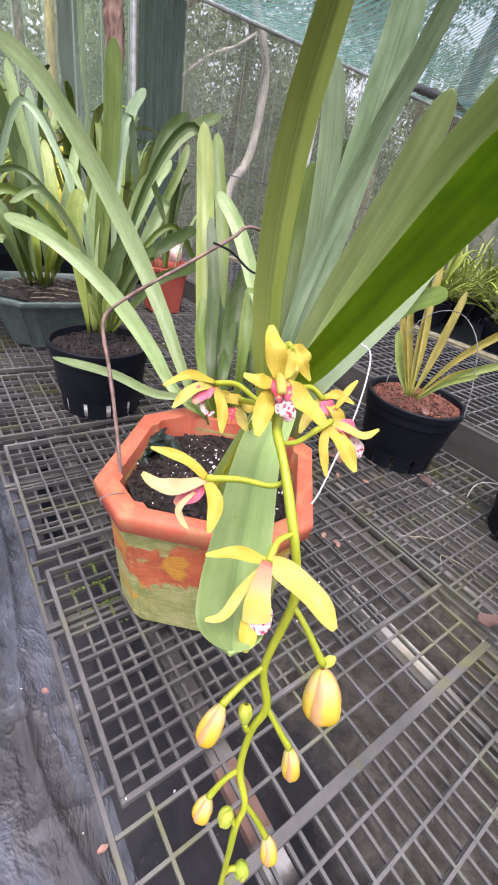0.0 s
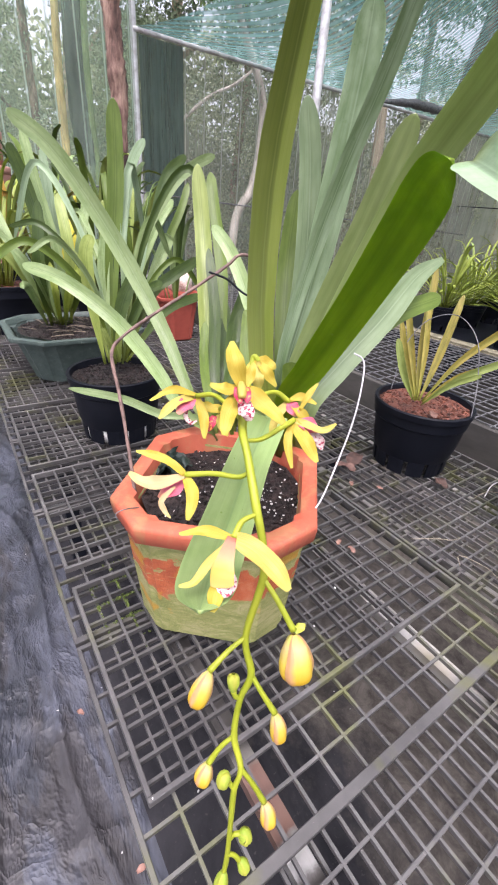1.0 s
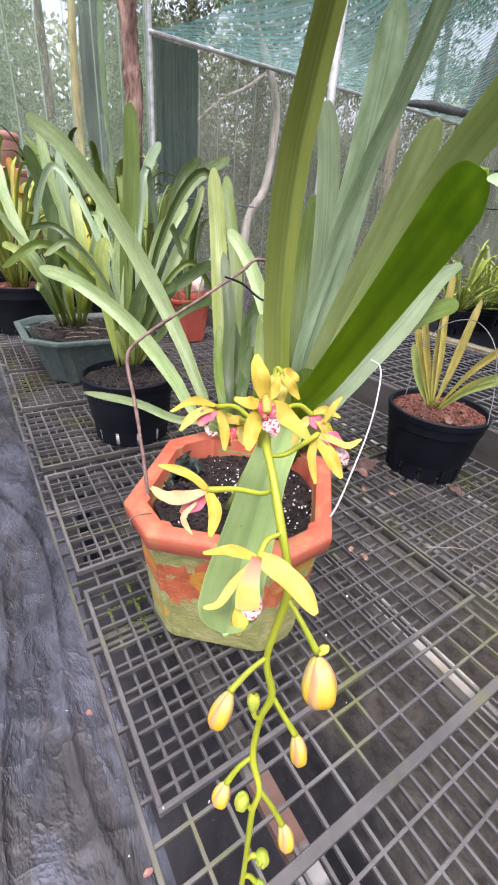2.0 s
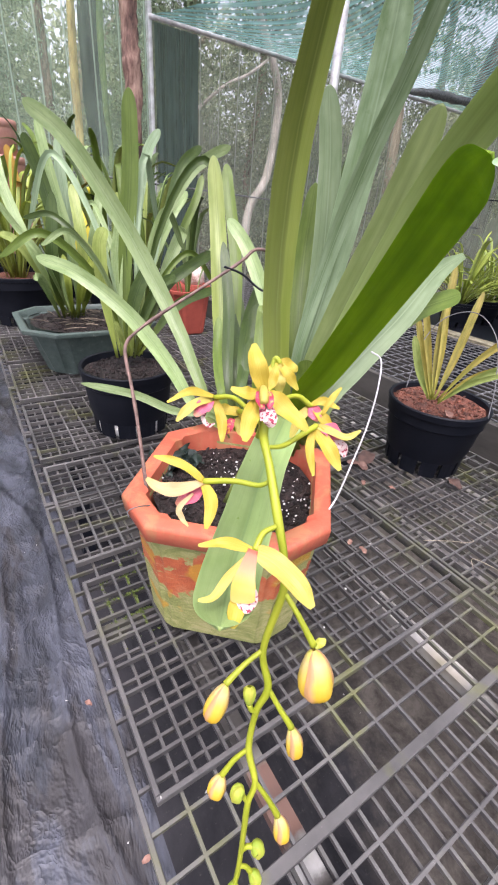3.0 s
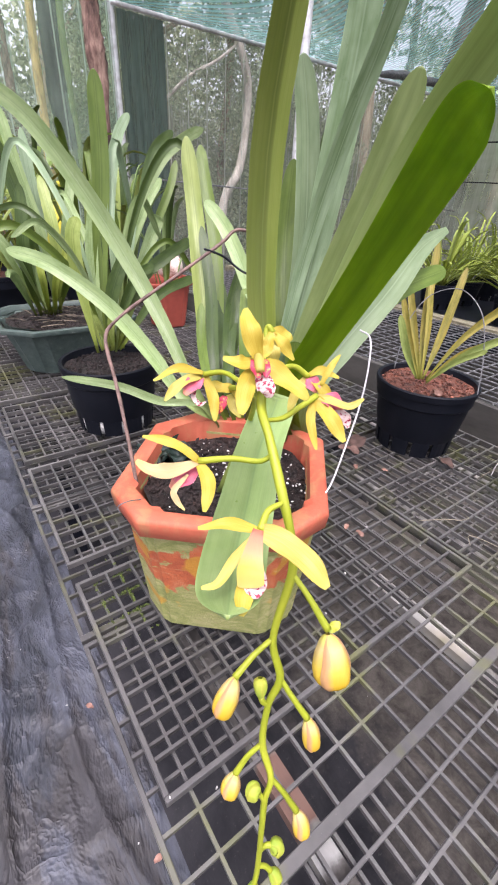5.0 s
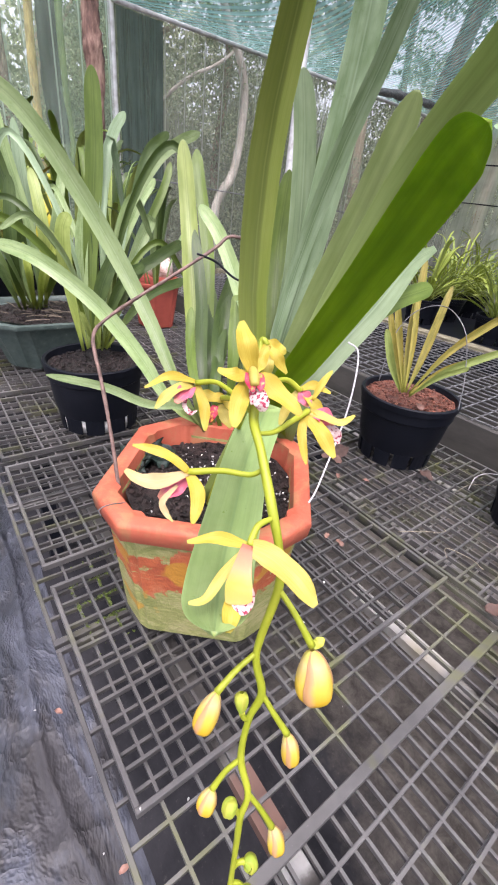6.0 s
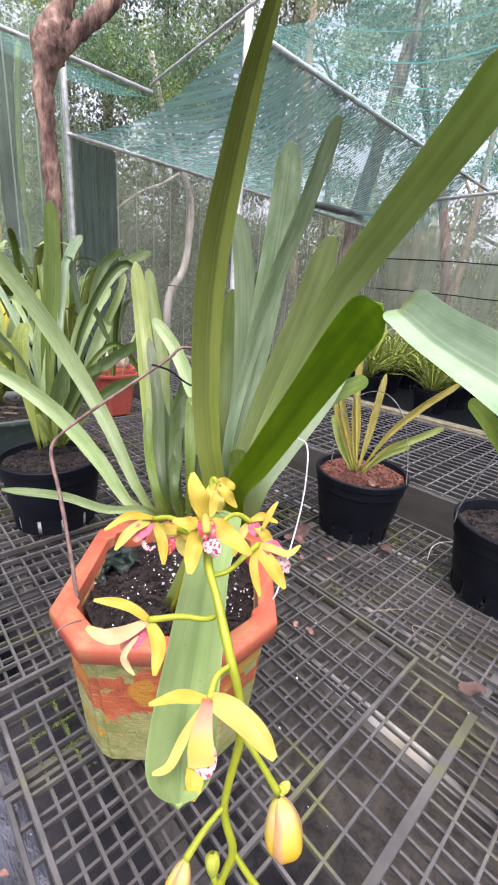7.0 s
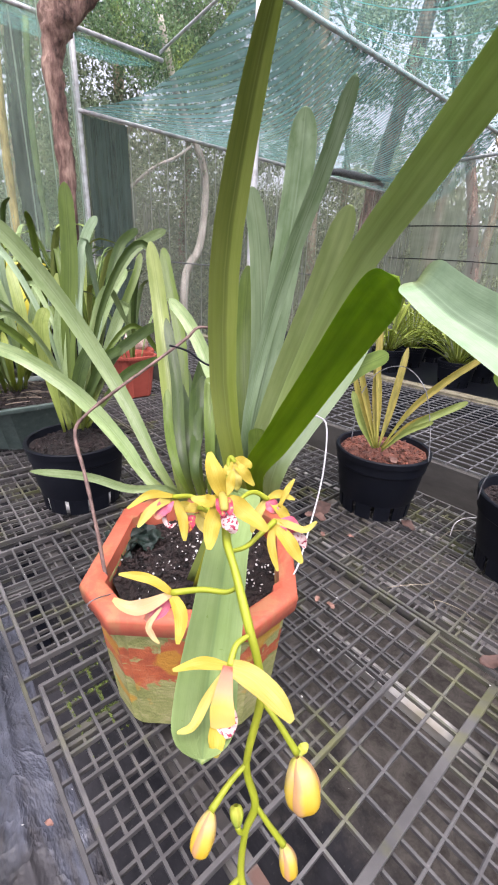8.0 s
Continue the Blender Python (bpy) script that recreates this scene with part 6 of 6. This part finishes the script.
rust.colour(rust.mix(rust.math("MULTIPLY", rust.noise(rust.coord(), 90, 5), 0.5), worn, (0.08, 0.07, 0.065)))
rust.bump(rust.noise(rust.coord("Object", (40, 3, 1)), 3, 3), 0.4, 0.001)
for x in (0.075, 0.326, 0.49, 0.68):
    bm = bmesh.new()
    box(bm, x, -0.6, -0.05, x + 0.021, 2.65, -0.037)
    tagged(mesh_object("bench_slat", bm, slat.m if x > 0.1 else rust.m), "worn painted slat under the mesh trays" if x > 0.1 else "reddish-brown worn slat under the mesh trays", "slat", kind="structure")
sill = Mat("concrete_kerb", 0.9)
sill.colour(sill.ramp(sill.noise(sill.coord(), 30, 7, 0.7), (0.3, (0.06, 0.05, 0.032)), (0.6, (0.2, 0.18, 0.12)), (0.75, (0.3, 0.27, 0.19))))
sill.bump(sill.noise(sill.coord(), 60, 5), 0.6, 0.006)
bm = bmesh.new()
box(bm, 1.69, -1.2, -0.05, 1.77, 2.6, 0.0)
bmesh.ops.bevel(bm, geom=bm.edges[:], offset=0.008, segments=2, affect="EDGES")
tagged(mesh_object("kerb", bm, sill.m), "rough sandy concrete edge of the third bench", "kerb", kind="structure")
bm = bmesh.new()
box(bm, 1.69, -1.2, GROUND, 1.76, 2.6, -0.054)
tagged(mesh_object("kerb_support", bm, board.m), "dark support under the kerb", "support", kind="structure")
bm = bmesh.new()
box(bm, 1.78, -1.2, -0.08, 2.7, 2.6, -0.03)
tagged(mesh_object("staging", bm, BLACK), "dark staging that carries far pots", "staging", kind="structure")
rnd = random.Random(9)
for k in range(15):
    x, y = 1.98 + (k % 3) * 0.26 + rnd.uniform(-0.04, 0.04), -0.55 + (k // 3) * 0.42 + rnd.uniform(-0.05, 0.05)
    nursery_pot(Vector((x, y, -0.03)), 0.09, 0.07, 0.12, "black nursery pot in the far row", 8)
    clump(Vector((x, y, 0.07)), 60, rnd.uniform(0.3, 0.4), 0.012, [LEAF_GRASS, LEAF_LIME, LEAF_GRASS, LEAF_GRASS], 80 + k, "grassy yellow-green orchid in the far row", 1.05, group="orchids in the far row")

# ---- shade house ----
def pipe(name, a, b, r, label, material=STEEL):
    bm = bmesh.new()
    tube(bm, [a, (Vector(a) + Vector(b)) / 2, b], r, 6, 14)
    return tagged(mesh_object(name, bm, material, True), label, "pipe", kind="structure")


pipe("post", (1.195, 3.1, GROUND), (1.195, 3.1, 1.86), 0.02, "galvanised steel corner post")
pipe("beam", (1.19, 3.08, 1.37), (5.2, 3.0, 1.37), 0.013, "galvanised eaves pipe of the shade house")
pipe("post", (1.98, 2.24, GROUND), (1.98, 2.24, 2.05), 0.026, "galvanised steel post")
pipe("purlin", (1.98, 2.3, 2.0), (7.2, 2.3, 2.0), 0.018, "galvanised roof pipe")

bm = bmesh.new()
sheet(bm, lambda u, v: (1.19 + 4.1 * u, 3.1 - 0.1 * u + 0.02 * math.sin(u * 21), GROUND + 1.83 * v), 40, 12)
tagged(mesh_object("net_wall", bm, NET_WALL), "dark green shade net hung as a wall", "shade net", kind="structure")
bm = bmesh.new()
sheet(bm, lambda u, v: (1.22 + 0.3 * u, 3.075 + 0.004 * math.sin(u * 31 + 2 * v) + 0.006 * noise.noise(Vector((u * 12, v, 0))), GROUND + 1.81 * v), 40, 8)
tagged(mesh_object("net_flap", bm, NET_FLAP), "doubled dark flap of shade net beside the post", "shade net", kind="structure")
bm = bmesh.new()
sheet(bm, lambda u, v: (-3.2 + 4.38 * u, 3.1 + 0.03 * math.sin(u * 17), GROUND + 2.4 * v), 30, 8)
tagged(mesh_object("net_wall", bm, NET_PALE), "pale weathered shade net wall", "shade net", kind="structure")
bm = bmesh.new()
sheet(bm, lambda u, v: (5.25 + 0.04 * math.sin(u * 40), 3.3 - 6.8 * u, GROUND + 2.18 * v), 60, 8)
tagged(mesh_object("net_wall", bm, NET_END), "grey-green shade net wall at the far end", "shade net", kind="structure")


def rope(z0, z1, r):
    bm = bmesh.new()
    tube(bm, [(5.2, 3.2 - 5.7 * k / 10, z0 + (z1 - z0) * k / 10 - 0.05 * math.sin(math.pi * k / 5) ** 2 + 0.012 * (k % 3 - 1)) for k in range(11)], r, 60, 8)
    return tagged(mesh_object("rope", bm, BLACK, True), "slack dark rope along the end net", "rope", kind="structure")


def roof_slope(u, v):
    x0 = 1.2 + 0.8 * v
    x = x0 + (5.6 - x0) * u
    sag = 0.16 * math.sin(math.pi * v) + 0.05 * math.sin(math.pi * v) * math.sin(u * 9)
    return (x, 3.08 - 0.78 * v, 1.38 + 0.62 * v - sag)


pipe("beam", (5.22, 3.3, 1.71), (5.22, -3.4, 1.74), 0.018, "galvanised pipe along the end wall")
rope(1.1, 0.93, 0.007)
rope(0.73, 0.6, 0.006)
pipe("beam", (-3.2, 3.1, 1.764), (1.83, 3.1, 1.8), 0.014, "galvanised eaves pipe beyond the corner post")
pipe("purlin", (1.813, 3.1, 1.84), (1.813, 1.2, 2.0), 0.009, "thin galvanised roof pipe")
pipe("rail", (-3.0, 3.06, 0.62), (5.2, 3.02, 0.42), 0.005, "thin dull rail along the net wall", WIRE)
bm = bmesh.new()
sheet(bm, lambda u, v: (-3.2 + 5.0 * u, 3.12 + 2.2 * v, 1.77 + 1.0 * v - 0.15 * math.sin(math.pi * v)), 20, 20, lambda c: (0.75 * c.x - 0.65 * c.y, 0.65 * c.x + 0.75 * c.y))
tagged(mesh_object("roof_net", bm, NET_OVER, True), "thin teal shade net over the next bay", "shade net", kind="structure")
bm = bmesh.new()
tube(bm, [(3.3, 2.92, 1.36), (3.7, 2.9, 1.4), (4.1, 2.9, 1.42), (4.7, 2.92, 1.5)], lambda t: 0.014 + 0.022 * math.sin(3 * t), 26, 10, 0.5, 2)
tagged(mesh_object("net_roll", bm, WIRE, True), "dark rolled-up edge of old shade net", "net roll", kind="structure")
bm = bmesh.new()
sheet(bm, roof_slope, 50, 20, lambda c: (0.75 * c.x - 0.65 * c.y, 0.55 * c.x + 0.85 * c.y + 0.12 * math.sin(c.x * 1.7)))
tagged(mesh_object("roof_net", bm, NET_ROOF, True), "sagging green shade net on the eaves", "shade net", kind="structure")
bm = bmesh.new()
sheet(bm, lambda u, v: (1.98 + 5.5 * u, 2.3 - 4.5 * v, 2.0 - 0.3 * math.sin(math.pi * min(1, 3 * v)) * (0.6 + 0.4 * math.sin(u * 7))), 40, 40, lambda c: (0.75 * c.x - 0.65 * c.y, 0.65 * c.x + 0.75 * c.y + 0.1 * math.sin(c.y * 2.3)))
tagged(mesh_object("roof_net", bm, NET_OVER, True), "green shade net overhead", "shade net", kind="structure")


# ---- forest ----
def foliage(centre, size, count, leaf_size, seed):
    """Corners of many small four-sided leaves scattered in a soft ball, as an array."""
    rnd = np.random.default_rng(seed)
    d = rnd.normal(size=(count, 3))
    d *= (rnd.random((count, 1)) ** 0.4) / np.linalg.norm(d, axis=1, keepdims=True)
    p = np.array(centre) + d * np.array(size)
    a = rnd.normal(size=(count, 3))
    a /= np.linalg.norm(a, axis=1, keepdims=True)
    b = np.cross(a, rnd.normal(size=(count, 3)))
    b /= np.linalg.norm(b, axis=1, keepdims=True)
    s = leaf_size * rnd.uniform(0.5, 1.4, (count, 1))
    return np.stack([p - a * s, p + b * s * 0.45, p + a * s, p - b * s * 0.45], axis=1).reshape(-1, 3)


def leafage(name, heaps, material):
    corners = np.concatenate(heaps)
    n = len(corners)
    me = bpy.data.meshes.new(name)
    me.vertices.add(n)
    me.loops.add(n)
    me.polygons.add(n // 4)
    me.vertices.foreach_set("co", corners.astype(np.float32).ravel())
    me.loops.foreach_set("vertex_index", np.arange(n, dtype=np.int32))
    me.polygons.foreach_set("loop_start", np.arange(0, n, 4, dtype=np.int32))
    me.polygons.foreach_set("loop_total", np.full(n // 4, 4, dtype=np.int32))
    me.update(calc_edges=True)
    me.materials.append(material)
    return new(name, me)


def under(ob, parent):
    ob.parent = parent
    ob.matrix_parent_inverse = parent.matrix_world.inverted()
    return ob


def tree(x, y, height, r, seed, bark_m, lean=(0, 0), crown=1.6, leaves=2600, first=0.45):
    rnd = random.Random(seed)
    ob = thing("tree", (x, y, GROUND), "tall forest tree behind the shade net", "tree", "forest trees")
    pts = [Vector((x + lean[0] * k + rnd.uniform(-0.1, 0.1) * (k > 0), y + lean[1] * k + rnd.uniform(-0.1, 0.1) * (k > 0), GROUND - 0.1 + height * k)) for k in (0, 0.2, 0.4, 0.6, 0.8, 1)]
    bm = bmesh.new()
    tube(bm, pts, lambda t: r * (1.15 - 0.9 * t), 20, 10, 0.12, seed)
    heads = []
    for k in range(6):
        q = pts[0].lerp(pts[-1], rnd.uniform(first, 0.95))
        e = q + Vector((rnd.uniform(-1, 1), rnd.uniform(-1, 1), rnd.uniform(0.2, 0.9))) * crown
        tube(bm, [q, q.lerp(e, 0.5) + Vector((0, 0, 0.15)), e], lambda t: r * 0.4 * (1 - 0.8 * t), 8, 6)
        heads.append(e)
    part("trunk", bm, bark_m, ob, "", True)
    heaps = []
    for k, e in enumerate(heads + [pts[-1]]):
        for c in range(10):
            q = e + Vector((rnd.gauss(0, 0.45), rnd.gauss(0, 0.45), rnd.gauss(0, 0.35))) * crown
            heaps.append(foliage(q, (crown * 0.23, crown * 0.23, crown * 0.15), leaves // 70, 0.032, seed * 310 + k * 29 + c))
    tagged(under(leafage("crown", heaps, FOREST), ob), kind="stuff")
    return ob


bark_tree = thing("tree", (0.9388, 2.85, 1.044), "reddish-brown tree trunk with a fork, inside the net", "tree")
bm = bmesh.new()
tube(bm, [(0.93, 2.86, GROUND), (0.9883, 2.85, 0.8117), (0.9882, 2.85, 1.198), (0.9819, 2.85, 1.493), (1.037, 2.85, 1.712), (1.146, 2.85, 1.992), (1.212, 2.85, 2.292)], lambda t: 0.047 + 0.036 * math.exp(-((t - 0.66) / 0.12) ** 2) + 0.005 * math.sin(31 * t), 64, 18, 0.36, 3)
tube(bm, [(1.049, 2.85, 1.654), (1.177, 2.82, 1.802), (1.318, 2.8, 1.946), (1.486, 2.8, 2.16)], 0.045, 16, 12, 0.3, 4)
part("trunk", bm, BARK, bark_tree, "", True)
heaps = [foliage(c, (0.55, 0.4, 0.32), 4200, 0.015, 70 + k) for k, c in enumerate(((2.317, 4.2, 2.323), (3.018, 4.4, 2.874), (1.855, 4.2, 2.483), (2.932, 4.6, 2.377)))]
tagged(under(leafage("crown", heaps, FERN), bark_tree), "fine ferny leaves", kind="stuff")


def bare_trunk(points, r, material, label):
    ob = thing("tree", points[0], label, "tree", "trunks behind the net")
    bm = bmesh.new()
    tube(bm, points, lambda t: r * (1.1 - 0.4 * t), 24, 10, 0.15, 5)
    part("trunk", bm, material, ob, "", True)
    return ob


bare_trunk([(2.638, 4.2, -0.1593), (2.686, 4.2, 0.4122), (2.881, 4.2, 0.7271), (2.957, 4.2, 1.33), (2.86, 4.2, 1.645), (2.62, 4.2, 2.037), (2.45, 4.2, 2.593)], 0.045, WHITEBARK, "crooked pale tree trunk behind the net")
bare_trunk([(2.05, 4.22, 1.17), (2.334, 4.22, 1.391), (2.634, 4.22, 1.548), (2.95, 4.22, 1.78)], 0.015, WHITEBARK, "pale bare limb behind the net")
bare_trunk([(1.094, 4, 0.7073), (1.071, 4, 1.117), (1.073, 4, 1.532), (1.121, 4, 2.092)], 0.08, DARKBARK, "dark leaning trunk behind the pale net")
bare_trunk([(0.8871, 4, 0.1444), (0.9291, 4, 0.7486), (0.9444, 4, 1.26), (0.9897, 4, 1.966)], 0.036, YELLOWBARK, "slim yellowish trunk behind the net")
bare_trunk([(1.16, 3.95, GROUND), (1.155, 3.95, 0.6), (1.14, 3.95, 1.1), (1.15, 3.95, 1.56), (1.2, 3.95, 2.1)], 0.03, MOSSBARK, "mossy green stem behind the net")
bare_trunk([(5, 4.358, 0.0913), (5, 4.409, 0.9837), (5, 4.492, 2.087), (5, 4.505, 3.363), (5, 4.55, 4.8)], 0.07, PALEBARK, "straight pale trunk behind the net")
bare_trunk([(5, 3.502, 0.1566), (5, 3.455, 1.302), (5, 3.242, 2.201), (5, 3.047, 3.053), (5, 2.75, 4.4)], 0.1, BARK, "leaning brown trunk behind the net")
bare_trunk([(6.5, 2.477, -0.0899), (6.5, 2.739, 1.083), (6.5, 3.063, 2.183), (6.5, 3.54, 3.267), (6.5, 4.0, 4.9)], 0.07, BARK, "brown trunk behind the net")

rnd = random.Random(4)
for k in range(18):
    a = radians(-25 + 155 * (k + rnd.random() * 0.8) / 18)
    d = rnd.uniform(7, 12)
    tree(d * math.cos(a), d * math.sin(a), rnd.uniform(5, 8), rnd.uniform(0.06, 0.13), 40 + k, rnd.choice((BARK, PALEBARK, PALEBARK)), crown=rnd.uniform(1.2, 2.0), leaves=26000, first=0.34 if a < 0.75 else 0.3)
heaps = [foliage((rnd.uniform(-2.5, 6), rnd.uniform(4.4, 6.2), GROUND + rnd.uniform(0.1, 2.3)), (0.6, 0.5, 0.45), 2300, 0.019, 3000 + k) for k in range(90)]
tagged(leafage("hedge", heaps, FOREST), "leafy shrubs just outside the net wall", "shrubs", kind="stuff")
heaps = []
for k in range(110):
    a = radians(-30 + 165 * rnd.random())
    d = rnd.uniform(5.8, 12)
    heaps.append(foliage((d * math.cos(a), d * math.sin(a), GROUND + rnd.uniform(0.2, 0.18 * d)), (1.0, 1.0, 0.8), 3700, 0.022, 900 + k))
tagged(leafage("undergrowth", heaps, BUSH), "dense green undergrowth beyond the nets", "bushes", kind="stuff")
heaps = []
for k in range(150):
    a = radians(-40 + 190 * rnd.random())
    d = rnd.uniform(12, 16)
    heaps.append(foliage((d * math.cos(a), d * math.sin(a), GROUND + 0.4 + abs(rnd.gauss(0, 1.6 if a < 0.75 else 1.7))), (1.6, 1.6, 1.0), 1500, 0.09, 2000 + k))
tagged(leafage("far_woods", heaps, BUSH), "distant green woodland behind the shade house", "woods", kind="stuff")
